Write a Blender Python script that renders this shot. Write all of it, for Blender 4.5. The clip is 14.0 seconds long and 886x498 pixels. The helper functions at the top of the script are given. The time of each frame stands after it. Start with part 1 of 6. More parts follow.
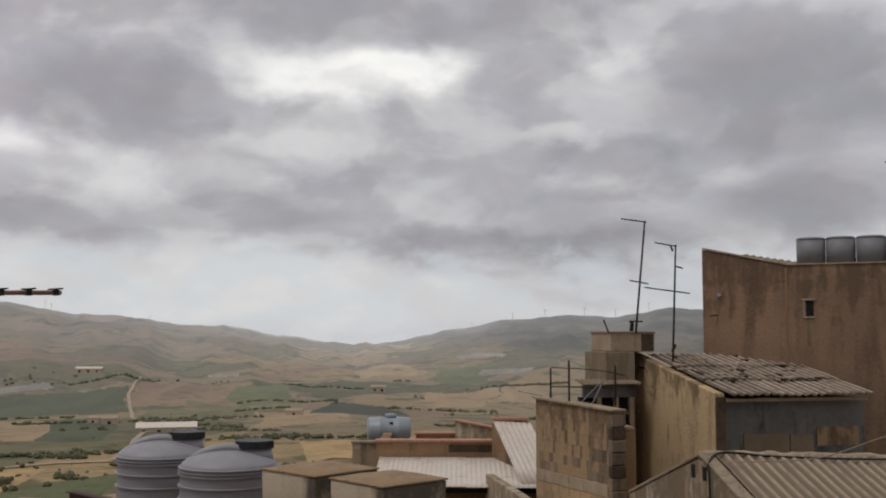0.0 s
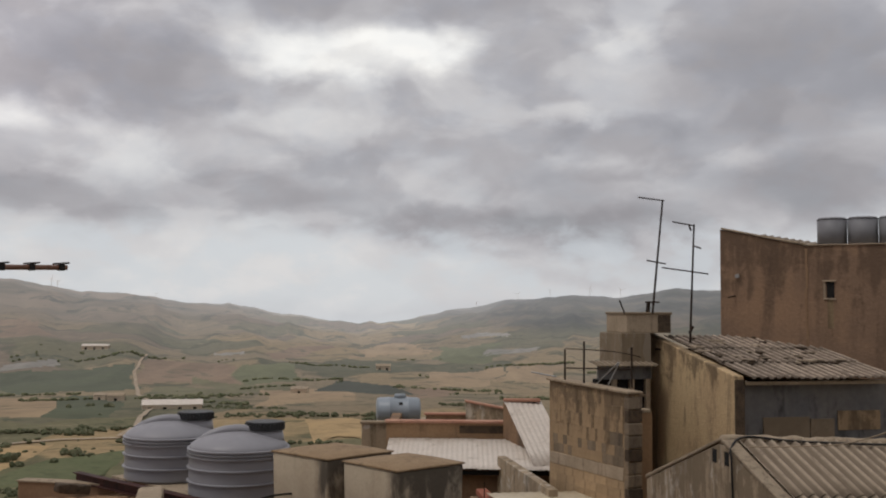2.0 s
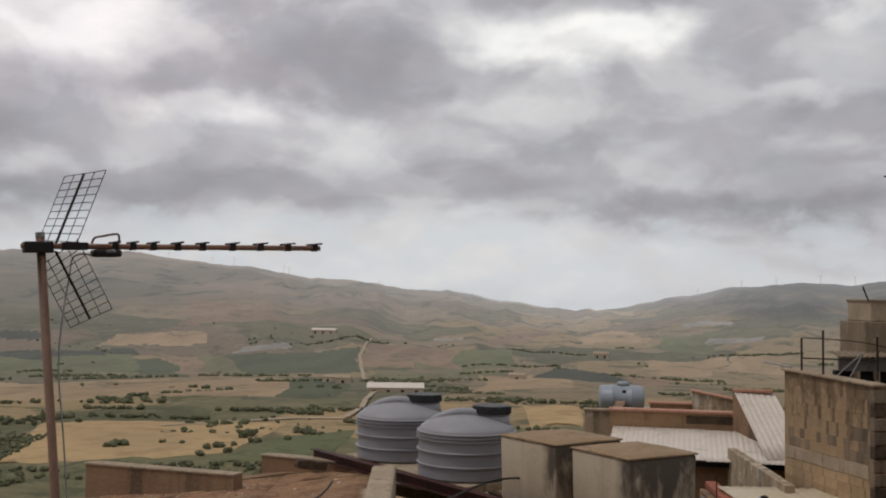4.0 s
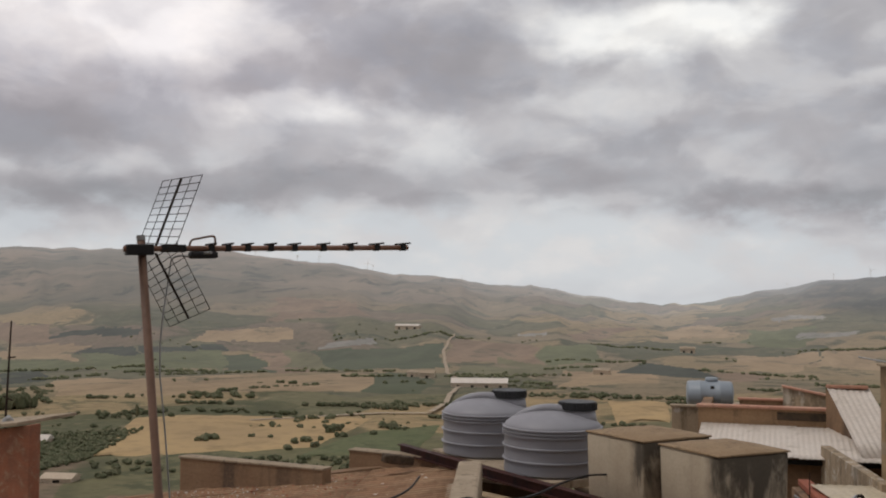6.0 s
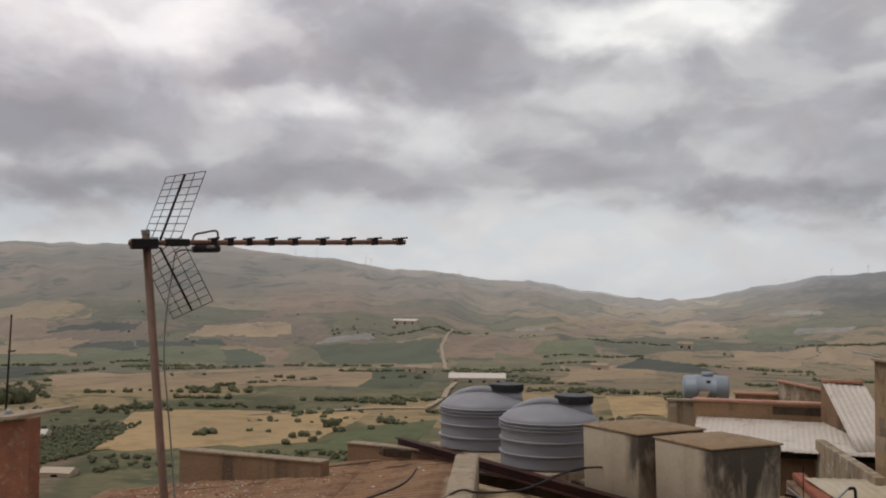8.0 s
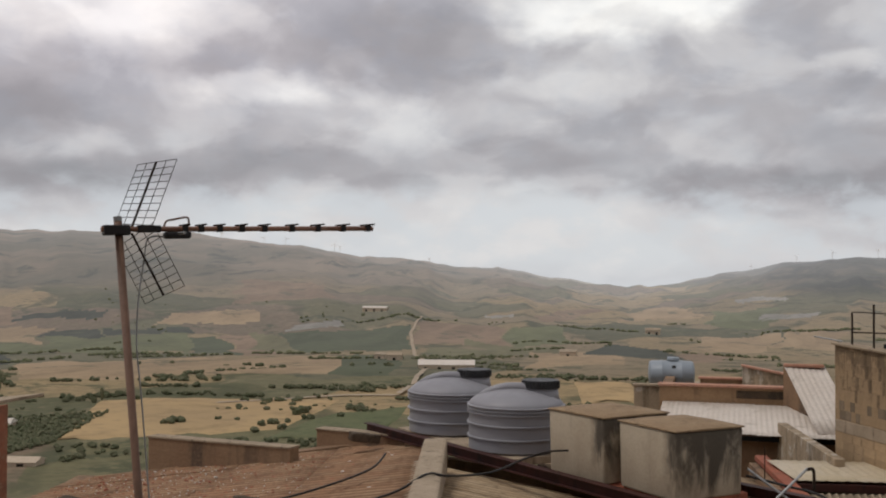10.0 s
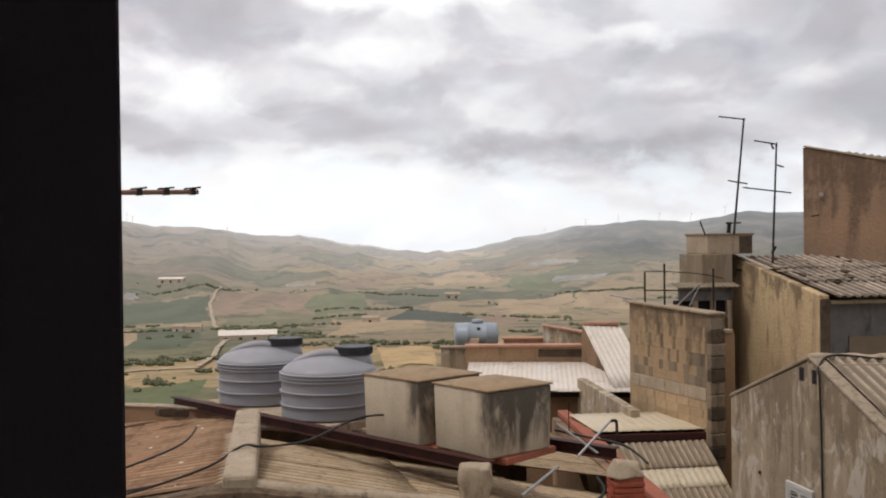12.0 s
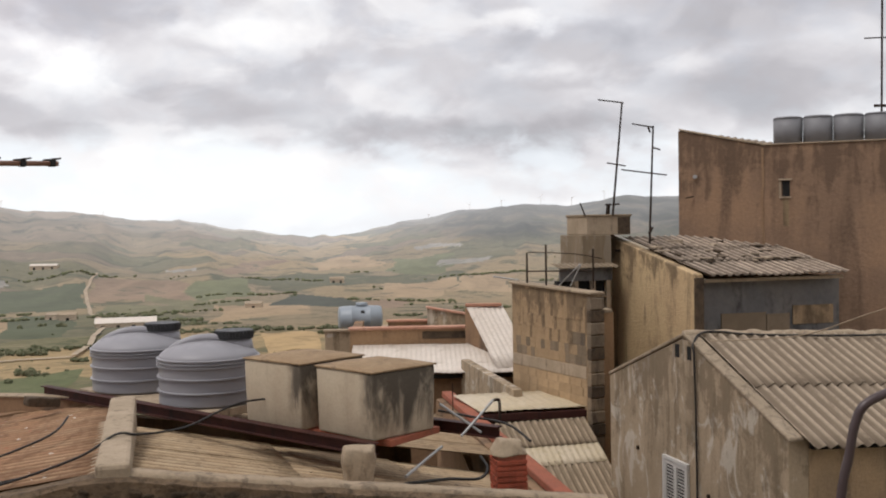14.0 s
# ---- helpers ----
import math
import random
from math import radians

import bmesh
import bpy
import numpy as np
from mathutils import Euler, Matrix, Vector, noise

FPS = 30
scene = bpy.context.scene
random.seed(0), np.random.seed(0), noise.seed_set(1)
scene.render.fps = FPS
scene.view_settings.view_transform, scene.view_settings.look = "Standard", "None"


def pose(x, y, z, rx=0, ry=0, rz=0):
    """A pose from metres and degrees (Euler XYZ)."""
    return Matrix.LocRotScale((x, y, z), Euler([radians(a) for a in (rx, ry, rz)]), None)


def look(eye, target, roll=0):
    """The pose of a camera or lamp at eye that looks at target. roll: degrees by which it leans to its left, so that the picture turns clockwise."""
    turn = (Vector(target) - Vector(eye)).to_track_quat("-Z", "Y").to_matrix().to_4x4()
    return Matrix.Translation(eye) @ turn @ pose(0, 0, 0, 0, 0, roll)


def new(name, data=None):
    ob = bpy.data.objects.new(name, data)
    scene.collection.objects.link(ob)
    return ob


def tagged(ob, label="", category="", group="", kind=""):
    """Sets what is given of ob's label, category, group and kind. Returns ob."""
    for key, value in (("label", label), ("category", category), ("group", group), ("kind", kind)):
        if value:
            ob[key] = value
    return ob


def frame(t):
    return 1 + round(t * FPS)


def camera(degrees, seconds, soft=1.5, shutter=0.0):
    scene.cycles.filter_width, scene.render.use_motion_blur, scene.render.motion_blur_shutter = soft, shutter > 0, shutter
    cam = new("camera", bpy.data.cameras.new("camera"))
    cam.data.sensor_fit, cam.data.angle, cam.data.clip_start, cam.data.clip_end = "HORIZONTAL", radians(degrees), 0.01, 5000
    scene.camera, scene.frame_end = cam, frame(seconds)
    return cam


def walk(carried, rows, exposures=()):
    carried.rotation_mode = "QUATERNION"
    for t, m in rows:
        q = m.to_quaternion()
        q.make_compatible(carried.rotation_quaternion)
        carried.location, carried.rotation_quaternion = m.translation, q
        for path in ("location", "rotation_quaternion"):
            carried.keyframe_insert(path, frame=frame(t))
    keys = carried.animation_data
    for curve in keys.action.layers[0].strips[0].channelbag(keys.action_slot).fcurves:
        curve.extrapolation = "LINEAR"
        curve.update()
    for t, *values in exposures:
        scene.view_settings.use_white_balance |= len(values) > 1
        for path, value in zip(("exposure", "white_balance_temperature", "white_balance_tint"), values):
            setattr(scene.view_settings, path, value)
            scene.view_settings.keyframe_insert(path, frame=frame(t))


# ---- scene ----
def aim(x, y, z, yaw, pitch, roll):
    """A camera pose: yaw to the left, pitch up, roll leans the camera's right side up, in degrees."""
    return pose(x, y, z, 0, 0, yaw) @ pose(0, 0, 0, 90 + pitch, 0, 0) @ pose(0, 0, 0, 0, 0, roll)


cam = camera(46.99, 14.0, 2.0)
PATH = [
    (0.0, aim(0.000, -0.000, 0.000, -0.00, 4.63, 0.07)),
    (0.5, aim(-0.036, 0.168, -0.002, 0.21, 4.53, 0.14)),
    (1.0, aim(-0.080, 0.281, 0.019, 0.29, 4.18, 0.15)),
    (1.5, aim(-0.136, 0.364, 0.003, 0.25, 3.86, 0.36)),
    (2.0, aim(-0.159, 0.428, 0.005, 0.30, 3.48, 0.41)),
    (2.5, aim(-0.181, 0.481, 0.013, 0.93, 3.11, 0.56)),
    (3.0, aim(-0.209, 0.565, 0.002, 3.36, 2.85, 0.73)),
    (3.5, aim(-0.234, 0.497, 0.007, 7.61, 2.66, 0.74)),
    (4.0, aim(-0.305, 0.533, -0.024, 12.43, 2.64, 0.70)),
    (6.5, aim(-0.314, 0.480, -0.008, 17.13, 2.30, 0.32)),
    (7.0, aim(-0.296, 0.471, -0.005, 17.11, 2.21, 0.38)),
    (7.5, aim(-0.283, 0.421, -0.012, 17.02, 2.13, 0.39)),
    (10.0, aim(-0.220, 0.252, -0.029, 15.22, 1.35, 0.27)),
    (10.5, aim(-0.280, 0.236, -0.027, 13.35, 0.95, 0.05)),
    (11.0, aim(-0.347, 0.240, -0.035, 10.72, 0.50, -0.31)),
    (11.5, aim(-0.387, 0.294, -0.040, 7.53, -0.02, -0.51)),
    (12.0, aim(-0.390, 0.320, -0.048, 4.07, -0.54, -0.72)),
    (12.5, aim(-0.387, 0.349, -0.057, 0.73, -1.00, -0.81)),
    (13.0, aim(-0.364, 0.403, -0.074, -1.52, -1.29, -0.95)),
    (13.5, aim(-0.357, 0.416, -0.075, -2.36, -1.48, -1.00)),
    (14.0, aim(-0.367, 0.427, -0.095, -2.39, -1.52, -0.90)),
]
walk(cam, PATH, [(0.0, 0.1), (4.0, 0.12), (7.5, 0.11), (10.0, 0.16), (11.0, 0.52), (12.5, 0.79), (14.0, 0.77)])

# ---- light ----
SUN_ELEV, SUN_AZ = 64.0, 118.0      # degrees; azimuth counted from +y towards -x
world = bpy.data.worlds.new("overcast")
scene.world = world
world.use_nodes = True


class Graph:
    """Small helper to wire shader nodes."""

    def __init__(self, tree):
        self.tree = tree
        tree.nodes.clear()

    def node(self, kind, **sets):
        n = self.tree.nodes.new("ShaderNode" + kind)
        for k, v in sets.items():
            setattr(n, k, v)
        return n

    def put(self, socket, v):
        if v is None:
            return
        if hasattr(v, "is_output"):
            self.tree.links.new(v, socket)
        else:
            socket.default_value = v

    def math(self, op, a, b=None, c=None, clamp=False):
        n = self.node("Math", operation=op, use_clamp=clamp)
        for s, v in zip(n.inputs, (a, b, c)):
            self.put(s, v)
        return n.outputs[0]

    def vec(self, op, a, b=None, scale=None):
        n = self.node("VectorMath", operation=op)
        self.put(n.inputs[0], a)
        self.put(n.inputs[1], b)
        if scale is not None:
            self.put(n.inputs["Scale"], scale)
        return n.outputs["Value"] if op in ("LENGTH", "DOT_PRODUCT", "DISTANCE") else n.outputs[0]

    def mix(self, f, a, b, mode="MIX"):
        n = self.node("Mix", data_type="RGBA", blend_type=mode)
        self.put(n.inputs[0], f)
        for s, v in ((n.inputs[6], a), (n.inputs[7], b)):
            self.put(s, (*v, 1) if isinstance(v, tuple) and len(v) == 3 else v)
        return n.outputs[2]

    def span(self, x, a, b, c=0.0, d=1.0, smooth=True):
        n = self.node("MapRange", interpolation_type="SMOOTHSTEP" if smooth else "LINEAR")
        for s, v in zip(n.inputs, (x, a, b, c, d)):
            self.put(s, v)
        return n.outputs[0]

    def noise(self, p, scale, detail=4.0, rough=0.55, warp=0.0, color=False):
        n = self.node("TexNoise")
        self.put(n.inputs["Vector"], p)
        n.inputs["Scale"].default_value, n.inputs["Detail"].default_value = scale, detail
        n.inputs["Roughness"].default_value, n.inputs["Distortion"].default_value = rough, warp
        return n.outputs["Color"] if color else n.outputs["Fac"]


def build_sky():
    """An overcast sky: daylight behind, and a broken deck of grey cloud with brighter openings."""
    g = Graph(world.node_tree)
    way = g.node("TexCoord").outputs["Generated"]
    xyz = g.node("SeparateXYZ")
    g.put(xyz.inputs[0], way)
    x, y, z = xyz.outputs
    az = g.math("MULTIPLY", g.math("ARCTAN2", x, y), 57.296)       # degrees to the right
    el = g.math("MULTIPLY", g.math("ARCSINE", z), 57.296)
    comb = g.node("CombineXYZ")
    g.put(comb.inputs[0], az)
    g.put(comb.inputs[1], el)
    flat = comb.outputs[0]
    # billows: broad heaps broken up by smaller and smaller puffs
    def sheet_of(ka, ke):
        n = g.node("CombineXYZ")
        g.put(n.inputs[0], g.math("MULTIPLY", az, ka))
        g.put(n.inputs[1], g.math("MULTIPLY", el, ke))
        return n.outputs[0]

    wide, close = sheet_of(0.115, 0.20), sheet_of(0.30, 0.46)
    half = (0.5, 0.5, 0.5)
    wob = g.vec("SUBTRACT", g.noise(wide, 0.9, 4.0, 0.5, 0.0, True), half)
    curl = g.vec("SUBTRACT", g.noise(close, 0.9, 5.0, 0.52, 0.0, True), half)
    warped = g.vec("ADD", g.vec("ADD", flat, g.vec("MULTIPLY", wob, (8.0, 3.2, 0.0))), g.vec("MULTIPLY", curl, (4.4, 2.2, 0.0)))
    n1 = g.noise(wide, 1.25, 6.0, 0.47, 0.35)
    n2 = g.noise(close, 1.2, 6.0, 0.52, 0.4)
    heap = g.span(n1, 0.45, 0.56, -0.5, 0.5)                # heaps with a firm lit rim
    tone = g.math("ADD", g.math("MULTIPLY", heap, 0.12), g.math("MULTIPLY", g.math("SUBTRACT", n1, 0.5), 0.34))
    tone = g.math("ADD", tone, g.math("MULTIPLY", g.math("SUBTRACT", n2, 0.5), 0.24))
    for a, e, wa, we, s in CLOUDS:
        off = g.vec("MULTIPLY", g.vec("SUBTRACT", warped, (a, e, 0.0)), (1 / wa, 1 / we, 0.0))
        d = g.vec("LENGTH", off)
        tone = g.math("ADD", tone, g.span(d, 1.22, 0.45, 0.0, s))
    # pale clear band above the land, where the deck thins out
    base = g.math("ADD", el, g.math("MULTIPLY", g.math("SUBTRACT", n2, 0.5), 3.0))
    band = g.math("MULTIPLY", g.span(el, -1.0, 1.0, 0.0, 1.0), g.span(base, 5.6, 3.4, 0.0, 1.0))
    tone = g.math("ADD", g.math("MULTIPLY", tone, g.math("SUBTRACT", 1.0, g.math("MULTIPLY", band, 0.55))), g.math("MULTIPLY", band, 0.22))
    n = g.node("ValToRGB")
    n.color_ramp.interpolation = "B_SPLINE"
    stops = ((0.0, (0.265, 0.258, 0.275)), (0.33, (0.375, 0.365, 0.385)), (0.55, (0.52, 0.515, 0.53)), (0.78, (0.70, 0.69, 0.68)), (1.0, (0.93, 0.92, 0.89)))
    ramp = n.color_ramp
    while len(ramp.elements) < len(stops):
        ramp.elements.new(0.5)
    for elem, (p, c) in zip(ramp.elements, stops):
        elem.position, elem.color = p, (*c, 1)
    g.put(n.inputs[0], g.math("ADD", g.math("MULTIPLY", tone, 0.95), 0.445))
    clouds = n.outputs[0]
    sky = g.node("TexSky", sky_type="NISHITA", sun_disc=False, sun_elevation=radians(SUN_ELEV), sun_rotation=radians(-SUN_AZ))
    blue = g.vec("SCALE", sky.outputs[0], scale=0.10)
    # thin places let a little blue through, chiefly in the clear band
    thin = g.math("MULTIPLY", g.span(g.noise(wide, 2.2, 5.0), 0.40, 0.62), g.math("ADD", g.math("MULTIPLY", band, 0.06), 0.08))
    col = g.mix(thin, clouds, blue)
    high = g.math("MULTIPLY", g.span(g.noise(wide, 2.2, 5.0), 0.38, 0.60), g.math("MULTIPLY", band, 0.5))
    col = g.mix(high, col, (0.56, 0.60, 0.645))           # thin high cloud behind the deck
    mauve = g.math("MULTIPLY", g.span(az, -8.0, -34.0), g.span(el, 5.0, 13.0, 0.0, 0.6))
    col = g.mix(mauve, col, (1.06, 0.985, 1.02), "MULTIPLY")
    low = g.span(el, 1.2, -1.5, 0.0, 1.0)
    col = g.mix(low, col, (0.60, 0.62, 0.64))
    bg = g.node("Background")
    g.put(bg.inputs[0], col)
    bg.inputs[1].default_value = 1.0
    g.put(g.node("OutputWorld").inputs[0], bg.outputs[0])


# cloud masses: bearing, height, half width, half height (degrees), lighter or darker
CLOUDS = [
    (-4.9, 14.2, 6.8, 2.0, 0.46), (-1.0, 14.8, 3.6, 1.7, 0.16), (6.6, 11.2, 2.6, 0.8, 0.22), (9.5, 15.3, 3.2, 1.2, 0.16),
    (-16.5, 12.9, 7.4, 2.6, -0.25), (-3.0, 18.0, 14.0, 1.8, -0.17), (-24.5, 10.2, 5.0, 1.3, 0.34), (-17.0, 8.7, 8.0, 1.5, 0.15),
    (9.5, 9.9, 4.6, 1.5, -0.26), (19.0, 12.2, 8.0, 4.4, -0.26), (-6.0, 8.6, 4.4, 1.0, -0.10), (2.2, 4.3, 8.4, 1.35, -0.44),
    (9.0, 4.4, 6.0, 1.2, -0.20), (8.0, 6.6, 4.4, 0.9, 0.14), (16.0, 9.0, 3.4, 1.5, 0.10), (-22.7, 5.8, 5.5, 1.0, -0.20),
    (-12.5, 6.3, 9.0, 0.8, -0.14), (-8.8, 4.9, 3.5, 0.5, 0.12), (-36.0, 15.3, 10.0, 3.6, 0.46), (-40.0, 8.4, 7.0, 1.7, -0.30),
    (-29.3, 5.6, 9.0, 1.5, -0.16), (-36.0, 4.2, 10.0, 2.2, -0.36), (-31.0, 12.0, 6.0, 1.3, -0.08), (21.0, 7.0, 7.0, 1.8, -0.22), (12.0, 6.6, 9.0, 2.4, -0.14), (11.0, 2.6, 9.0, 1.6, -0.34), (-10.0, 10.6, 6.0, 0.9, 0.12),
]
build_sky()

sun = new("sun", bpy.data.lights.new("sun", "SUN"))
sun.data.energy, sun.data.angle, sun.data.color = 0.9, radians(14), (1.0, 0.96, 0.90)
a, e = radians(SUN_AZ), radians(SUN_ELEV)
sun.matrix_world = look((-math.sin(a) * math.cos(e) * 90, math.cos(a) * math.cos(e) * 90, math.sin(e) * 90), (0, 0, 0))


# ---- materials ----
def material(name):
    m = bpy.data.materials.new(name)
    m.use_nodes = True
    return m, Graph(m.node_tree)


def finish(g, color, rough=0.85, bump=None, depth=0.02, metal=0.0, spec=0.3):
    b = g.node("BsdfPrincipled")
    g.put(b.inputs["Base Color"], (*color, 1) if isinstance(color, tuple) else color)
    g.put(b.inputs["Roughness"], rough)
    b.inputs["Metallic"].default_value = metal
    b.inputs["Specular IOR Level"].default_value = spec
    if bump is not None:
        n = g.node("Bump")
        n.inputs["Strength"].default_value = 0.8
        n.inputs["Distance"].default_value = depth
        g.put(n.inputs["Height"], bump)
        g.put(b.inputs["Normal"], n.outputs[0])
    g.put(g.node("OutputMaterial").inputs[0], b.outputs[0])


def surface(name, base, other, stain, scale=1.2, fine=14.0, streak=0.0, cover=0.45, rough=0.88, depth=0.012, metal=0.0, spec=0.3, tint=0.0, flake=None, trough=0.0, drip=None):
    """A weathered surface: two mixed tones, fine grain, and stains that may run down in streaks."""
    base, other, stain = (tuple(c * k for c, k in zip(t, (1.10, 0.99, 0.88))) for t in (base, other, stain))
    m, g = material(name)
    p = g.node("TexCoord").outputs["Object"]
    big = g.noise(p, scale, 5.0, 0.6, 0.4)
    grain = g.noise(p, fine, 5.0, 0.65)
    col = g.mix(g.span(big, 0.36, 0.64), base, other)
    if streak:
        run = g.vec("MULTIPLY", p, (1.0, 1.0, 1.0 / (1 + 9 * streak)))
        mark = g.noise(run, scale * 3.2, 6.0, 0.62, 0.5)
    else:
        mark = g.noise(p, scale * 2.1, 7.0, 0.65, 0.8)
    f = g.math("MULTIPLY", g.span(mark, 0.62 - 0.3 * cover, 0.80 - 0.25 * cover), g.span(grain, 0.2, 0.6, 0.45, 1.0))
    col = g.mix(g.math("MULTIPLY", f, 0.85), col, stain)
    col = g.mix(g.span(grain, 0.25, 0.75, 0.0, 0.5), col, g.vec("SCALE", col, scale=0.62))
    if flake:
        shape = g.noise(g.vec("MULTIPLY", p, (1.0, 1.0, 0.55)), 2.1, 7.0, 0.62, 1.1)
        col = g.mix(g.span(shape, 0.525, 0.585, 0.0, 0.55), col, flake)
    if trough:                            # lichen, dirt and rib shade, all painted darker into a sheet's valleys
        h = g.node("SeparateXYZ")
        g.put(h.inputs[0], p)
        dirt_shade = g.math("MULTIPLY", g.span(h.outputs[2], 0.95 * trough, -0.1 * trough), g.span(big, 0.25, 0.6, 0.6, 1.0))
        col = g.mix(dirt_shade, col, stain)
    if drip:                              # algae that has run down from a wall's top
        top, reach = drip
        wp = g.node("NewGeometry").outputs["Position"]
        h = g.node("SeparateXYZ")
        g.put(h.inputs[0], wp)
        below = g.math("DIVIDE", g.math("SUBTRACT", top, h.outputs[2]), reach)
        runs = g.math("ADD", g.math("MULTIPLY", g.noise(g.vec("MULTIPLY", wp, (1.0, 1.0, 0.16)), 4.2, 6.0, 0.65, 0.4), 0.65), g.math("MULTIPLY", g.noise(wp, 2.4, 7.0, 0.68, 0.8), 0.5))
        f = g.span(g.math("SUBTRACT", runs, g.math("MULTIPLY", g.math("MINIMUM", below, 1.6), 0.16)), 0.46, 0.58)
        col = g.mix(g.math("MULTIPLY", f, 0.7), col, tuple(0.75 * c for c in stain))
    if tint:
        r = g.node("ObjectInfo").outputs["Random"]
        col = g.vec("SCALE", col, scale=g.span(r, 0.0, 1.0, 1.0 - tint, 1.0 + tint, False))
    finish(g, col, rough, g.math("ADD", grain, g.math("MULTIPLY", mark, 0.7)), depth, metal, spec)
    return m


def plain(name, color, rough=0.6, metal=0.0, wear=0.25, scale=20.0, spec=0.4):
    m, g = material(name)
    p = g.node("TexCoord").outputs["Object"]
    n = g.noise(p, scale, 4.0, 0.6)
    k = g.noise(p, scale * 0.13, 3.0, 0.5)
    col = g.mix(g.math("MULTIPLY", g.math("ADD", n, k), wear), color, tuple(c * 0.45 for c in color))
    finish(g, col, g.span(n, 0.3, 0.7, rough - 0.08, rough + 0.08), n, 0.002, metal, spec)
    return m


M = {}
M["plaster_gable"] = surface("old_grey_plaster", (0.33, 0.285, 0.215), (0.40, 0.345, 0.265), (0.185, 0.155, 0.11), 0.9, 22, 0.8, 0.52, depth=0.008, flake=(0.58, 0.53, 0.45), drip=(-1.9, 2.2))
M["plaster_pale"] = surface("pale_bare_plaster", (0.55, 0.50, 0.42), (0.48, 0.43, 0.36), (0.3, 0.26, 0.2), 2.0, 22, 0.2, 0.4)
M["plaster_brown"] = surface("brown_render", (0.235, 0.160, 0.105), (0.285, 0.205, 0.135), (0.095, 0.075, 0.06), 0.45, 16, 0.8, 0.46, depth=0.02)
M["plaster_sooty"] = surface("sooty_brown_render", (0.30, 0.21, 0.145), (0.225, 0.162, 0.12), (0.13, 0.095, 0.072), 0.5, 14, 0.7, 0.36, depth=0.02, drip=(1.55, 1.5))
M["plaster_yellow"] = surface("ochre_render", (0.55, 0.45, 0.285), (0.50, 0.40, 0.255), (0.14, 0.11, 0.075), 0.8, 16, 0.5, 0.40, depth=0.02, drip=(-0.75, 0.8))
M["plaster_ochre"] = surface("tan_render", (0.36, 0.255, 0.16), (0.31, 0.215, 0.135), (0.17, 0.125, 0.085), 0.8, 16, 0.6, 0.4, depth=0.015)
M["dark_stone"] = surface("dark_rubble", (0.075, 0.06, 0.045), (0.11, 0.085, 0.06), (0.035, 0.03, 0.025), 2.5, 20, 0.0, 0.5, depth=0.04)
M["rubble_cap"] = surface("rubble_and_old_mortar", (0.19, 0.145, 0.10), (0.13, 0.10, 0.07), (0.045, 0.036, 0.027), 3.4, 9, 0.0, 0.6, depth=0.05)
M["grey_panel"] = surface("grey_sheet", (0.135, 0.148, 0.165), (0.175, 0.18, 0.185), (0.055, 0.06, 0.065), 0.9, 10, 0.2, 0.45, 0.8)
M["block"] = surface("tufa_block", (0.40, 0.31, 0.20), (0.31, 0.245, 0.165), (0.15, 0.118, 0.082), 1.3, 24, 0.5, 0.5, depth=0.03, tint=0.05, drip=(-1.45, 1.3))
M["block_light"] = surface("pale_tufa_brick", (0.44, 0.345, 0.225), (0.38, 0.295, 0.19), (0.25, 0.19, 0.125), 1.2, 24, 0.3, 0.4, depth=0.02, tint=0.12)
M["block_dark"] = surface("grey_block", (0.19, 0.165, 0.13), (0.26, 0.215, 0.155), (0.10, 0.085, 0.07), 1.6, 24, 0.3, 0.5, depth=0.02, tint=0.2)
M["mortar"] = surface("mortar", (0.36, 0.31, 0.24), (0.30, 0.26, 0.2), (0.13, 0.11, 0.09), 2.0, 25, 0.3, 0.4)
M["cement"] = surface("cement_render", (0.33, 0.29, 0.225), (0.40, 0.35, 0.28), (0.15, 0.125, 0.095), 1.6, 26, 0.4, 0.38)
M["verge"] = surface("grey_verge_mortar", (0.28, 0.245, 0.19), (0.34, 0.30, 0.24), (0.13, 0.11, 0.085), 2.2, 22, 0.0, 0.5, depth=0.02)
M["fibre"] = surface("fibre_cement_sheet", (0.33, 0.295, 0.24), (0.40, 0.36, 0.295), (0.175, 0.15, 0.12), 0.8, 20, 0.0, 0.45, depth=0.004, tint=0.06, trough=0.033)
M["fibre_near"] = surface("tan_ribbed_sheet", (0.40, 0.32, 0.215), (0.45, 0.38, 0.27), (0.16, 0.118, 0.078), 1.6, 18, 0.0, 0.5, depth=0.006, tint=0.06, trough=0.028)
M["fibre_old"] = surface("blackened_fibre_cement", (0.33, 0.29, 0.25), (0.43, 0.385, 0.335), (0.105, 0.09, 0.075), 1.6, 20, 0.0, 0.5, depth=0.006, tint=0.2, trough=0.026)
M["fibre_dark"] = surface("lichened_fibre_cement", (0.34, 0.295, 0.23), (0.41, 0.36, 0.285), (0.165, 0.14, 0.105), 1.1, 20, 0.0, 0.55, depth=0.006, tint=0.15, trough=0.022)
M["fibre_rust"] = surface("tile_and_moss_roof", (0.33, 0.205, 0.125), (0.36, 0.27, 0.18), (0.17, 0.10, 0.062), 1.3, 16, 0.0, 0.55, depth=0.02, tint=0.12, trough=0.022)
M["sheet_white"] = surface("white_painted_sheet", (0.66, 0.66, 0.65), (0.60, 0.59, 0.57), (0.36, 0.33, 0.29), 0.7, 14, 0.0, 0.28, 0.6, 0.004, tint=0.05)
M["sheet_pale"] = surface("pale_plastic_sheet", (0.52, 0.48, 0.36), (0.56, 0.53, 0.44), (0.4, 0.36, 0.25), 1.2, 14, 0.0, 0.3, 0.5, 0.004)
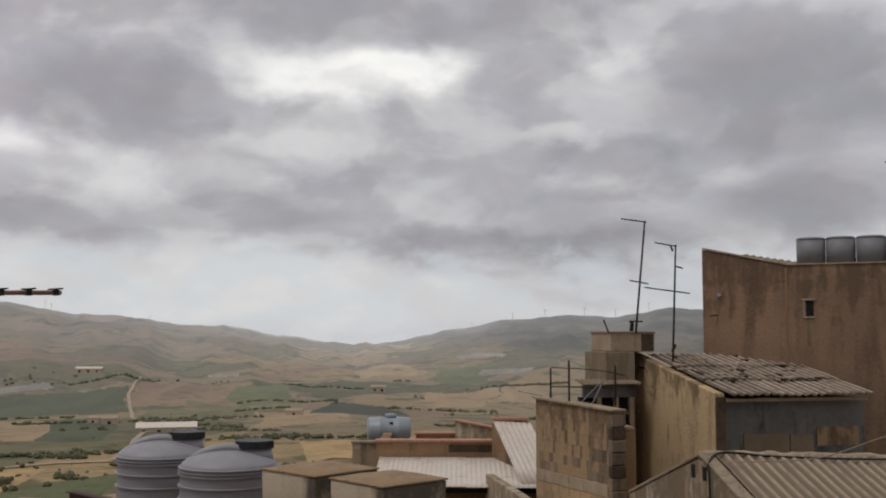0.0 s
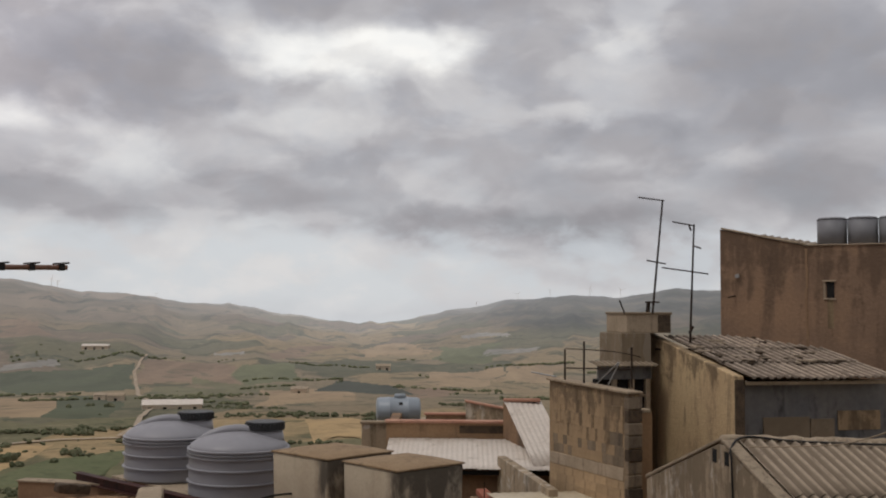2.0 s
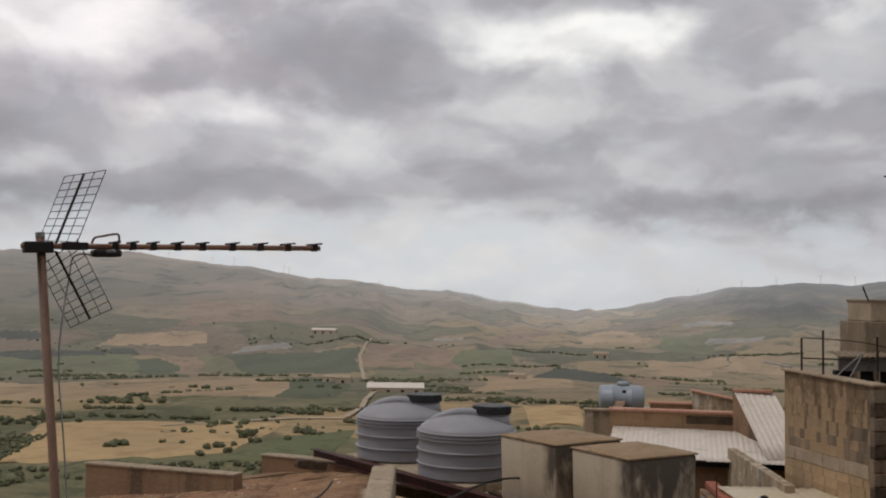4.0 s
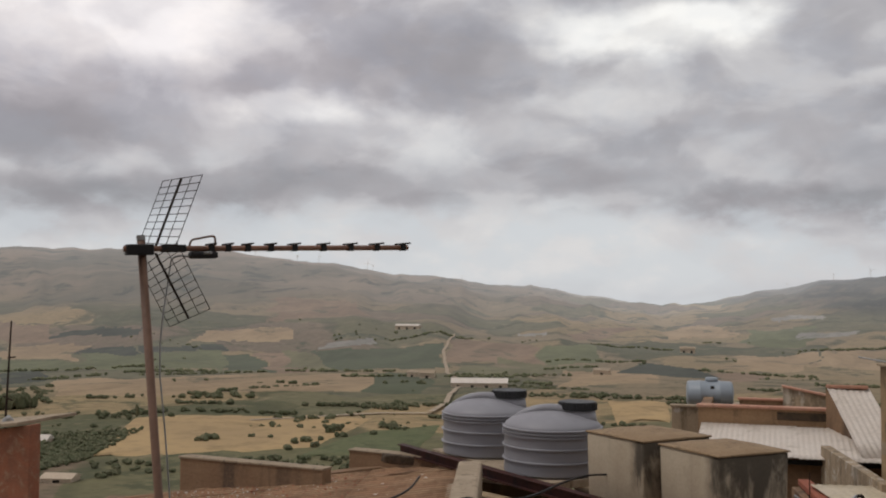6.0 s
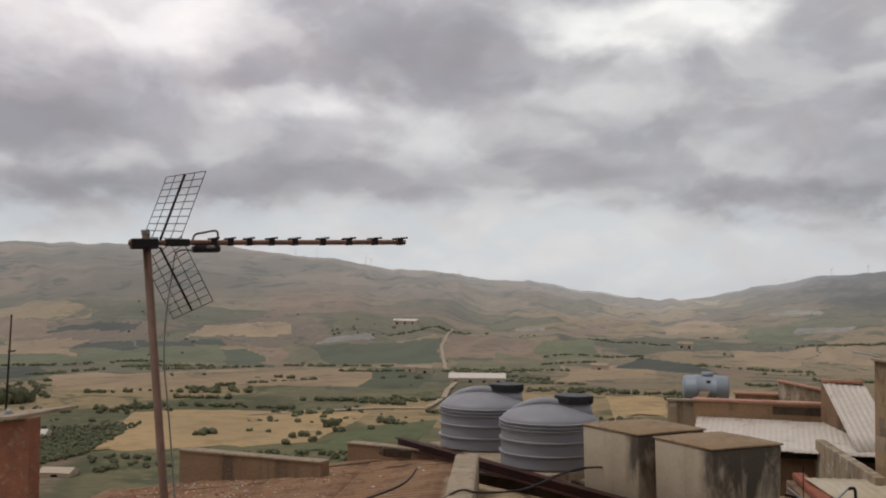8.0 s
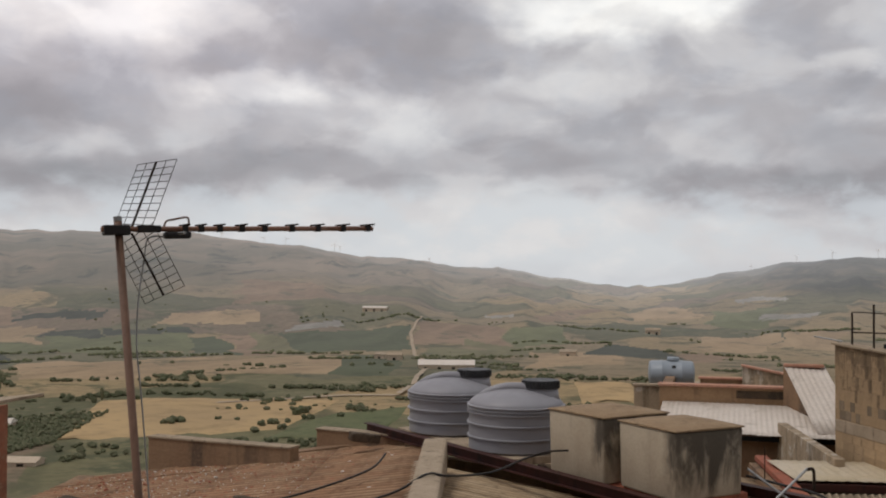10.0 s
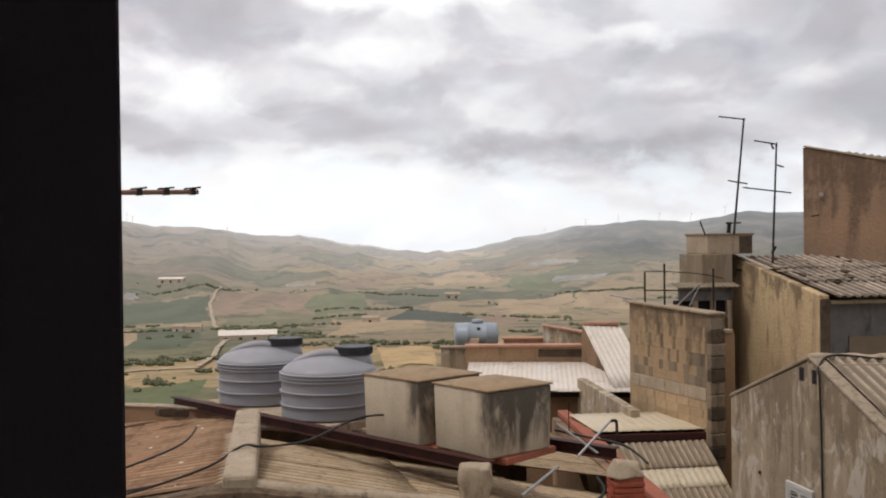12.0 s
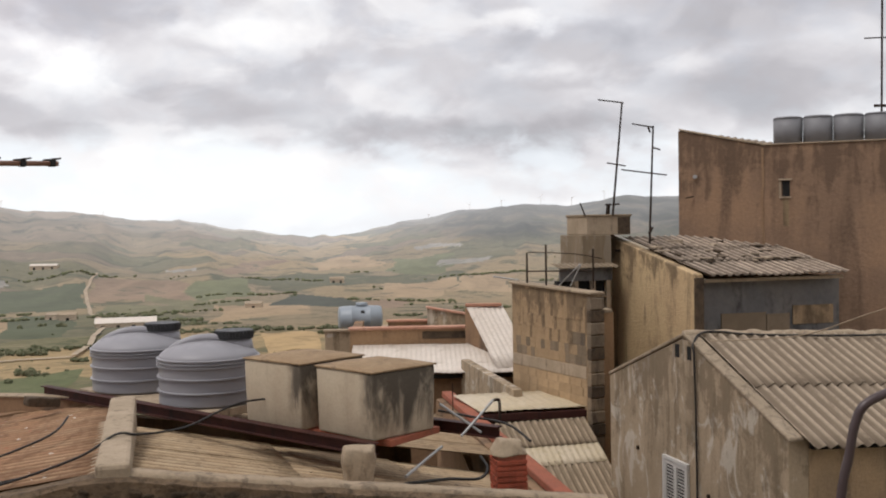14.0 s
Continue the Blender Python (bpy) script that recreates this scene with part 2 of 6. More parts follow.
M["tank_lid"] = surface("lichened_cement_lid", (0.26, 0.195, 0.125), (0.32, 0.25, 0.165), (0.15, 0.115, 0.08), 2.0, 24, 0.0, 0.4, depth=0.01)
def tank_material():
    """Fibre cement with algae running down the weather side of the tank."""
    m, g = material("stained_fibre_cement")
    p = g.node("TexCoord").outputs["Object"]
    big = g.noise(p, 1.5, 5.0, 0.6, 0.4)
    grain = g.noise(p, 34.0, 5.0, 0.65)
    col = g.mix(g.span(big, 0.36, 0.66), (0.50, 0.42, 0.31), (0.44, 0.36, 0.26))
    run = g.vec("MULTIPLY", p, (1.0, 1.0, 0.12))
    faint = g.noise(run, 7.0, 6.0, 0.6, 0.3)
    col = g.mix(g.span(faint, 0.54, 0.78, 0.0, 0.32), col, (0.28, 0.23, 0.165))
    xyz = g.node("SeparateXYZ")
    g.put(xyz.inputs[0], p)
    weather = g.span(g.math("ADD", xyz.outputs[0], g.math("MULTIPLY", big, 0.3)), 0.42, 0.64)
    drip = g.noise(g.vec("MULTIPLY", p, (1.0, 1.0, 0.4)), 3.4, 6.0, 0.62, 0.5)
    low = g.math("ADD", drip, g.math("MULTIPLY", xyz.outputs[2], 0.32))
    f = g.math("MULTIPLY", weather, g.span(low, 0.50, 0.74))
    col = g.mix(g.math("MULTIPLY", f, 0.92), col, (0.07, 0.058, 0.045))
    col = g.mix(g.span(grain, 0.3, 0.75, 0.0, 0.35), col, g.vec("SCALE", col, scale=0.65))
    finish(g, col, 0.9, grain, 0.006)
    return m


M["tank_side"] = tank_material()
M["tank_grey"] = plain("grey_polyethylene", (0.305, 0.30, 0.318), 0.42, 0.0, 0.22, 5.0, 0.35)
M["drum_grey"] = plain("dull_grey_drum", (0.22, 0.22, 0.23), 0.55, 0.0, 0.25, 6.0, 0.3)
M["tank_blue"] = plain("blue_grey_polyethylene", (0.30, 0.34, 0.375), 0.45, 0.0, 0.16, 9.0, 0.4)
M["lid_black"] = plain("black_plastic", (0.022, 0.023, 0.025), 0.45, 0.0, 0.2, 20.0)
M["beam"] = surface("oxide_painted_steel", (0.042, 0.015, 0.013), (0.06, 0.021, 0.017), (0.022, 0.013, 0.012), 2.0, 26, 0.2, 0.4, 0.6, 0.003)
M["iron"] = surface("dark_iron", (0.030, 0.024, 0.022), (0.045, 0.034, 0.028), (0.02, 0.017, 0.015), 6.0, 40, 0.0, 0.5, 0.8, 0.002, spec=0.1)
M["galv"] = plain("galvanised_steel", (0.42, 0.42, 0.41), 0.5, 0.6, 0.3, 20.0)
M["brick_red"] = surface("red_brick", (0.34, 0.085, 0.05), (0.27, 0.075, 0.05), (0.13, 0.06, 0.045), 4.0, 30, 0.0, 0.35, depth=0.01, tint=0.2)
M["clay"] = surface("terracotta", (0.36, 0.13, 0.085), (0.30, 0.115, 0.08), (0.2, 0.11, 0.08), 3.0, 26, 0.0, 0.35, depth=0.008, tint=0.15)
M["pipe_paint"] = plain("dull_purple_brown_paint", (0.075, 0.05, 0.05), 0.42, 0.0, 0.3, 9.0, 0.5)
M["cable"] = plain("black_cable", (0.016, 0.014, 0.013), 0.6)
M["shutter_grey"] = plain("grey_painted_wood", (0.62, 0.60, 0.56), 0.6, 0.0, 0.22, 12.0)
M["dark_wood"] = plain("dark_painted_wood", (0.46, 0.43, 0.50), 0.85, 0.0, 0.1, 14.0, 0.1)
M["room"] = plain("dim_plaster", (0.62, 0.58, 0.54), 0.9, 0.0, 0.2, 5.0)
M["antenna_boom"] = surface("copper_brown_paint", (0.30, 0.17, 0.125), (0.24, 0.14, 0.105), (0.13, 0.085, 0.07), 5.0, 40, 0.0, 0.3, 0.5, 0.002)
M["mast"] = surface("weathered_mast_paint", (0.21, 0.135, 0.105), (0.17, 0.11, 0.085), (0.09, 0.06, 0.05), 4.0, 40, 0.4, 0.35, 0.6, 0.002)
M["coping_red"] = surface("faded_red_coping", (0.44, 0.24, 0.18), (0.50, 0.32, 0.25), (0.30, 0.18, 0.14), 1.5, 24, 0.0, 0.4, depth=0.006)
M["brick_wall"] = surface("old_brick_and_render", (0.34, 0.15, 0.095), (0.26, 0.13, 0.09), (0.40, 0.29, 0.21), 2.6, 26, 0.0, 0.42, depth=0.02)
M["chip"] = plain("white_chip", (0.62, 0.57, 0.50), 0.9)
M["black"] = plain("black_clip", (0.02, 0.018, 0.018), 0.5)
# near-black colour that paints the shade of openings onto solid boxes
M["void"] = plain("painted_recess_dark", (0.012, 0.011, 0.010), 0.95)


# ---- building helpers ----
def thing(name, m, label, category, group="", kind=""):
    ob = new(name)
    ob.matrix_world = m
    return tagged(ob, label, category, group, kind)


def mesh_of(bm, name, mat, smooth=False):
    me = bpy.data.meshes.new(name)
    bm.normal_update()
    bm.to_mesh(me)
    bm.free()
    me.materials.append(mat)
    if smooth:
        me.shade_smooth()
        if smooth == "crisp":
            me.set_sharp_from_angle(angle=radians(28))
    return me


def part(name, bm, mat, parent=None, label="", smooth=False):
    ob = new(name, mesh_of(bm, name, mat, smooth))
    if parent is not None:
        ob.parent = parent
    if label:
        ob["label"] = label
    return ob


def add_box(bm, lo, hi, bevel=0.0, m=None):
    lo, hi = Vector(lo), Vector(hi)
    r = bmesh.ops.create_cube(bm, size=1.0)["verts"]
    bmesh.ops.scale(bm, vec=hi - lo, verts=r)
    bmesh.ops.translate(bm, vec=(lo + hi) / 2, verts=r)
    if bevel:
        edges = list({e for v in r for e in v.link_edges})
        r = bmesh.ops.bevel(bm, geom=edges, offset=bevel, segments=2, affect="EDGES", profile=0.5)["verts"]
    if m is not None:
        bmesh.ops.transform(bm, matrix=m, verts=[v for v in r if v.is_valid])
    return bm


def box(lo, hi, bevel=0.0, m=None):
    return add_box(bmesh.new(), lo, hi, bevel, m)


def add_rod(bm, a, b, r, r2=None, seg=10):
    a, b = Vector(a), Vector(b)
    d = b - a
    m = Matrix.Translation((a + b) / 2) @ d.to_track_quat("Z", "Y").to_matrix().to_4x4()
    bmesh.ops.create_cone(bm, cap_ends=True, segments=seg, radius1=r, radius2=r if r2 is None else r2, depth=d.length, matrix=m)
    return bm


def rod(a, b, r, r2=None, seg=10):
    return add_rod(bmesh.new(), a, b, r, r2, seg)


def prism(outline, axis_vec, bevel=0.0):
    """A solid from a planar outline, pushed along axis_vec."""
    bm = bmesh.new()
    vs = [bm.verts.new(p) for p in outline]
    f = bm.faces.new(vs)
    r = bmesh.ops.extrude_face_region(bm, geom=[f])["geom"]
    bmesh.ops.translate(bm, vec=axis_vec, verts=[v for v in r if isinstance(v, bmesh.types.BMVert)])
    bmesh.ops.recalc_face_normals(bm, faces=bm.faces)
    if bevel:
        bmesh.ops.bevel(bm, geom=list(bm.edges), offset=bevel, segments=2, affect="EDGES", profile=0.5)
    return bm


def tube(name, pts, r, mat, parent=None, label=""):
    """A bent pipe or cable through the points, as a mesh."""
    pts = [Vector(p) for p in pts]
    fine = []
    for i in range(len(pts) - 1):
        p0, p1, p2, p3 = pts[max(i - 1, 0)], pts[i], pts[i + 1], pts[min(i + 2, len(pts) - 1)]
        for k in range(6):
            t = k / 6
            fine.append(0.5 * (2 * p1 + (p2 - p0) * t + (2 * p0 - 5 * p1 + 4 * p2 - p3) * t * t + (3 * p1 - p0 - 3 * p2 + p3) * t ** 3))
    fine.append(pts[-1])
    bm = bmesh.new()
    rings = []
    for i, p in enumerate(fine):
        d = (fine[min(i + 1, len(fine) - 1)] - fine[max(i - 1, 0)]).normalized()
        s = d.cross(Vector((0.31, 0.12, 0.94))).normalized()
        u = d.cross(s)
        rings.append([bm.verts.new(p + r * (math.cos(k * math.tau / 8) * s + math.sin(k * math.tau / 8) * u)) for k in range(8)])
    for a, b in zip(rings, rings[1:]):
        for k in range(8):
            bm.faces.new((a[k], a[(k + 1) % 8], b[(k + 1) % 8], b[k]))
    bm.faces.new(rings[0][::-1])
    bm.faces.new(rings[-1])
    return part(name, bm, mat, parent, label, True)


SHEETS = {}


def sheet_mesh(w, length, pitch, amp, mat, steps=6, worn=0.0):
    """One corrugated sheet: x across the waves, y down the slope from 0 to -length, waves along y."""
    key = (round(w, 3), round(length, 3), pitch, amp, mat.name, worn)
    if key in SHEETS:
        return SHEETS[key]
    bm = bmesh.new()
    n = max(2, round(w / pitch * steps))
    rows = 5
    t = 0.008
    rng = random.Random(len(SHEETS))
    grid = []
    chips = [rng.uniform(-1, 1) * worn for _ in range(n + 1)]
    for side in (0, 1):
        lines = []
        for j in range(rows):
            y = -length * j / (rows - 1)
            row = []
            for i in range(n + 1):
                x = w * i / n
                yy = y + (chips[i] if j == rows - 1 else 0)
                z = amp * math.cos(math.tau * x / pitch) - side * t
                row.append(bm.verts.new((x, yy, z)))
            lines.append(row)
        grid.append(lines)
    top, bot = grid
    for j in range(rows - 1):
        for i in range(n):
            bm.faces.new((top[j][i], top[j + 1][i], top[j + 1][i + 1], top[j][i + 1]))
            bm.faces.new((bot[j][i], bot[j][i + 1], bot[j + 1][i + 1], bot[j + 1][i]))
    for i in range(n):
        bm.faces.new((top[0][i], top[0][i + 1], bot[0][i + 1], bot[0][i]))
        bm.faces.new((top[-1][i + 1], top[-1][i], bot[-1][i], bot[-1][i + 1]))
    for j in range(rows - 1):
        bm.faces.new((top[j + 1][0], top[j][0], bot[j][0], bot[j + 1][0]))
        bm.faces.new((top[j][-1], top[j + 1][-1], bot[j + 1][-1], bot[j][-1]))
    bmesh.ops.recalc_face_normals(bm, faces=bm.faces)
    SHEETS[key] = mesh_of(bm, "sheet", mat, True)
    return SHEETS[key]


def sheet_roof(parent, corner, across, down, mat, sheet_w=0.92, sheet_l=1.6, pitch=0.177, amp=0.024, loose=0.006, seed=0, worn=0.0, skip=()):
    """Lay sheets over the slope that starts at corner (its top) and spans the vectors across and down."""
    rng = random.Random(seed)
    across, down = Vector(across), Vector(down)
    ax, dn = across.normalized(), down.normalized()
    up = ax.cross(-dn).normalized()
    if up.z < 0:
        up = -up
    cols, rows = max(1, round(across.length / sheet_w)), max(1, round(down.length / sheet_l))
    w, ln = across.length / cols, down.length / rows
    waves = max(1, round(w / pitch))
    me = sheet_mesh(w + 0.03, ln + 0.09, w / waves, amp, mat, worn=worn)
    turn = Matrix((ax, -dn, up)).transposed().to_4x4()
    for r in range(rows):
        for c in range(cols):
            if (r, c) in skip:
                continue
            ob = new("sheet", me)
            at = Vector(corner) + ax * (w * c) + dn * (ln * r) + up * (0.018 * (rows - 1 - r) + 0.004 * (c % 2) + rng.uniform(0, loose))
            tilt = pose(0, 0, 0, rng.uniform(-1, 1) * loose * 25, 0, rng.uniform(-1, 1) * loose * 40)
            ob.parent = parent
            ob.matrix_local = Matrix.Translation(at) @ turn @ tilt


def grid_frame(x, y, z):
    """The frame of the old streets: x along the house fronts, y away from the window."""
    return pose(x, y, z, 0, 0, 13.7)

# ---- the land ----
def valley_height(r):
    return float(np.interp(r, [0, 40, 60, 150, 280, 450, 700, 1100, 1500, 5000], [-10, -15, -19, -39, -56, -57.5, -61, -63, -60, -55]))


CREST_AZ = [-180, -60, -20, -12.7, -9, -6.8, -3.3, 0.2, 2.6, 5, 6.2, 9.4, 13.4, 19.8, 23, 29, 40, 60, 180]
CREST_EL = [1.0, 1.6, 1.35, 1.2, 0.75, 0.95, 0.5, 0.0, -0.65, -0.85, -0.7, -0.1, 0.34, 0.94, 1.42, 2.12, 2.15, 1.8, 1.0]


def hill_crest(az):
    """How high and how far the skyline stands in a bearing (degrees to the left)."""
    far = float(np.interp(az, [-60, -14, -6, 2, 5, 9, 15, 24, 60], [2150, 2150, 2600, 3900, 4250, 3900, 3000, 2500, 2400]))
    el = float(np.interp(az, CREST_AZ, CREST_EL))
    return far * math.tan(math.radians(el)) + far / 340 * noise.fractal((az / 2.2, 3.1, 0.7), 1.0, 2.0, 5), far


def land_height(x, y):
    """Ground height: a town slope, a rolling valley floor, and slopes that climb to the skyline."""
    r, az = math.hypot(x, y), math.degrees(math.atan2(-x, y))
    z = valley_height(r)
    if r < 150:
        return z
    z += min(1.0, (r - 150) / 400) * 4 * noise.fractal((x / 420, y / 420, 0.3), 1.0, 2.0, 4)
    if r < 560:
        return z
    crest, far = hill_crest(az)
    foot = 830 + 130 * noise.fractal((az / 9, 0.4, 5.0), 1.0, 2.0, 3)
    t = min(1.0, max(0.0, (r - foot) / (far - foot)))
    s = 0.45 * t + 0.55 * t * t * (3 - 2 * t)
    z = z * (1 - s) + crest * s
    roll = noise.fractal((x / 520, y / 300, 1.9), 1.0, 2.0, 4)
    z += 13 * min(1.0, (r - 560) / 500) * (r / 1000) * (1 - t) * roll
    spur = 0.5 - abs(noise.fractal((az / 5.5, r / 1500, 6.0), 1.0, 2.0, 4))
    z += min(52.0, far / 60) * t * (1 - t) * 1.6 * spur
    return z - max(0, r - far) * 0.06


def hill_height(r, az):
    x, y = -r * math.sin(math.radians(az)), r * math.cos(math.radians(az))
    near = 590 + 50 * noise.fractal((az / 7, 2.4, 1.0), 1.0, 2.0, 3)
    return land_height(x, y) + min(0.9, max(-2.5, (r - near) * 0.05))


def ground_height(r, az):
    """The near sheet, which dips under the far one beyond the valley's middle."""
    return land_height(-r * math.sin(radians(az)), r * math.cos(radians(az))) - 12 * min(1.0, max(0.0, (r - 700) / 400))


def polar_sheet(rs, azs, height, closed):
    bm = bmesh.new()
    rings = [[bm.verts.new((-r * math.sin(math.radians(a)), r * math.cos(math.radians(a)), height(r, a))) for a in azs] for r in rs]
    n = len(azs)
    for a, b in zip(rings, rings[1:]):
        for k in range(n if closed else n - 1):
            bm.faces.new((a[k], b[k], b[(k + 1) % n], a[(k + 1) % n]))
    if closed:
        c = bm.verts.new((0, 0, height(0, 0)))
        for k in range(n):
            bm.faces.new((c, rings[0][k], rings[0][(k + 1) % n]))
    bmesh.ops.recalc_face_normals(bm, faces=bm.faces)
    if sum(f.normal.z for f in bm.faces) < 0:
        bmesh.ops.reverse_faces(bm, faces=bm.faces)
    return bm


def field_tones(g, pos):
    warp = g.vec("MULTIPLY", g.vec("SUBTRACT", g.noise(pos, 0.008, 4.0, 0.6, 0.0, True), (0.5, 0.5, 0.5)), (70.0, 60.0, 0.0))
    turn = g.node("Mapping")
    g.put(turn.inputs[0], g.vec("ADD", pos, warp))
    turn.inputs["Rotation"].default_value = (0, 0, 0.30)
    turn.inputs["Scale"].default_value = (0.0080, 0.0058, 0.0)
    v = g.node("TexVoronoi", distance="MANHATTAN", voronoi_dimensions="2D")
    v.inputs["Scale"].default_value = 1.0
    g.put(v.inputs["Vector"], turn.outputs[0])
    e = g.node("TexVoronoi", feature="DISTANCE_TO_EDGE", voronoi_dimensions="2D")
    e.inputs["Scale"].default_value = 1.0
    g.put(e.inputs["Vector"], turn.outputs[0])
    sep = g.node("SeparateColor")
    g.put(sep.inputs[0], v.outputs["Color"])
    n = g.node("ValToRGB")
    n.color_ramp.interpolation = "CONSTANT"
    kinds = ((0.0, (0.36, 0.265, 0.145)), (0.24, (0.165, 0.155, 0.085)), (0.34, (0.30, 0.23, 0.14)), (0.50, (0.12, 0.122, 0.070)),
             (0.60, (0.33, 0.25, 0.14)), (0.73, (0.17, 0.162, 0.095)), (0.85, (0.22, 0.165, 0.115)))
    ramp = n.color_ramp
    while len(ramp.elements) < len(kinds):
        ramp.elements.new(0.5)
    for elem, (p, c) in zip(ramp.elements, kinds):
        elem.position, elem.color = p, (*c, 1)
    g.put(n.inputs[0], sep.outputs[0])
    return n.outputs[0], e.outputs["Distance"]


def dressed_fields(g, pos):
    """Field colours broken up by soil, grazing, furrows, banks and scrub."""
    fields, edge = field_tones(g, pos)
    rough = g.noise(pos, 0.16, 6.0, 0.7)
    mid = g.noise(pos, 0.035, 6.0, 0.66, 0.5)
    clump = g.noise(pos, 0.020, 7.0, 0.68, 0.9)
    broad = g.noise(pos, 0.0045, 3.0, 0.5)
    fields = g.mix(g.span(broad, 0.35, 0.7, 0.0, 0.30), fields, (0.225, 0.18, 0.11))
    fields = g.mix(g.span(mid, 0.46, 0.68, 0.0, 0.38), fields, (0.19, 0.165, 0.095))
    fields = g.mix(g.span(mid, 0.45, 0.34, 0.0, 0.4), fields, (0.36, 0.28, 0.175))
    fields = g.mix(g.span(rough, 0.36, 0.70, 0.0, 0.6), fields, g.vec("SCALE", fields, scale=0.58))
    bank = g.math("MULTIPLY", g.span(edge, 0.07, 0.015), g.span(clump, 0.40, 0.54))
    fields = g.mix(g.math("MULTIPLY", bank, 0.8), fields, (0.095, 0.095, 0.056))
    scrub = g.math("MULTIPLY", g.span(clump, 0.54, 0.62), g.span(rough, 0.38, 0.50))
    return g.mix(g.math("MULTIPLY", scrub, 0.85), fields, (0.085, 0.09, 0.052))


def land_material():
    """Fields of stubble, pasture, vines and bare soil, with scrub along the banks."""
    m, g = material("farmland")
    pos = g.node("NewGeometry").outputs["Position"]
    finish(g, dressed_fields(g, pos), 0.95, g.noise(pos, 0.16, 6.0, 0.7), 0.4, 0.0, 0.1)
    return m


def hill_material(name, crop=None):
    """The distance: scrubby grazing and old fields on slopes cut by gullies, or one crop among them."""
    m, g = material(name)
    pos = g.node("NewGeometry").outputs["Position"]
    turn = g.node("Mapping")
    g.put(turn.inputs[0], pos)
    turn.inputs["Rotation"].default_value = (0, 0, -0.17)
    turn.inputs["Scale"].default_value = (1.0, 0.35, 1.3)
    p2 = turn.outputs[0]
    h1 = g.noise(p2, 0.0060, 7.0, 0.60, 0.5)
    h2 = g.noise(p2, 0.021, 7.0, 0.68, 0.5)
    if crop:
        rough = g.noise(pos, 0.11, 6.0, 0.7)
        hill = g.mix(g.span(h2, 0.35, 0.65), crop, tuple(0.74 * c for c in crop))
        hill = g.mix(g.span(rough, 0.42, 0.72, 0.0, 0.5), hill, g.vec("SCALE", hill, scale=0.62))
        scrub = g.noise(pos, 0.022, 7.0, 0.68, 0.9)
        hill = g.mix(g.span(scrub, 0.57, 0.63, 0.0, 0.7), hill, (0.085, 0.09, 0.055))
    else:
        fields = dressed_fields(g, pos)
        xyz = g.node("SeparateXYZ")
        g.put(xyz.inputs[0], pos)
        wooded = g.span(xyz.outputs[0], -500.0, 250.0)                  # woods on the eastern ridge
        grass = g.mix(wooded, (0.20, 0.155, 0.11), (0.085, 0.085, 0.075))
        shrub = g.mix(wooded, (0.12, 0.105, 0.075), (0.045, 0.048, 0.043))
        hill = g.mix(g.span(h1, 0.40, 0.60), grass, shrub)
        hill = g.mix(g.span(h2, 0.50, 0.66, 0.0, 0.4), hill, (0.175, 0.143, 0.105))
        hill = g.mix(g.span(h2, 0.47, 0.37, 0.0, 0.8), hill, (0.052, 0.056, 0.042))
        foot = g.span(g.math("ADD", xyz.outputs[2], g.math("MULTIPLY", g.math("SUBTRACT", h1, 0.5), 90.0)), 4.0, -42.0, 0.0, 0.95)
        hill = g.mix(foot, hill, g.vec("SCALE", fields, scale=0.80))
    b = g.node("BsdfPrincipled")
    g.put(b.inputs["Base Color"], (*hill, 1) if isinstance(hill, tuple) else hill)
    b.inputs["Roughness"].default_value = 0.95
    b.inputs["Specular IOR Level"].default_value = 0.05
    # aerial haze painted in as emission, stronger with distance
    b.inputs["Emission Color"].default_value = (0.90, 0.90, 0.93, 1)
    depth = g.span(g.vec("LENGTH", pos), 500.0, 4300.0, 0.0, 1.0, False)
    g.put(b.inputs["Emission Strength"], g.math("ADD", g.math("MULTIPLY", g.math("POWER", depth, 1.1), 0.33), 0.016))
    g.put(g.node("OutputMaterial").inputs[0], b.outputs[0])
    return m


M["land"] = land_material()
CROPS = {"dry": (0.34, 0.245, 0.145), "soil": (0.25, 0.175, 0.115), "green": (0.15, 0.155, 0.08), "vines": (0.095, 0.104, 0.06),
         "olive": (0.17, 0.155, 0.085), "pale": (0.27, 0.25, 0.215), "wood": (0.065, 0.068, 0.05)}
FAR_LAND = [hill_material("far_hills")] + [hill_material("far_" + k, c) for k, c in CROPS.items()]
VIEW = [-26 + a * 0.125 for a in range(561)]
ground = part("ground", polar_sheet([12 * (4900 / 12) ** (i / 150) for i in range(151)], [a * 0.4 for a in range(-95, 131)] + list(range(56, 320, 6)), ground_height, True), M["land"], None, "", True)
tagged(ground, "valley farmland with dry fields, pasture and scrub", "ground", kind="structure")
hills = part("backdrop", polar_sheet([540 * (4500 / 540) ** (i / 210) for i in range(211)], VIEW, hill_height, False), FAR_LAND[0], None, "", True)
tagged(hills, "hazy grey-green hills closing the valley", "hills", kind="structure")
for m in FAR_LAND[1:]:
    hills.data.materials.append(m)


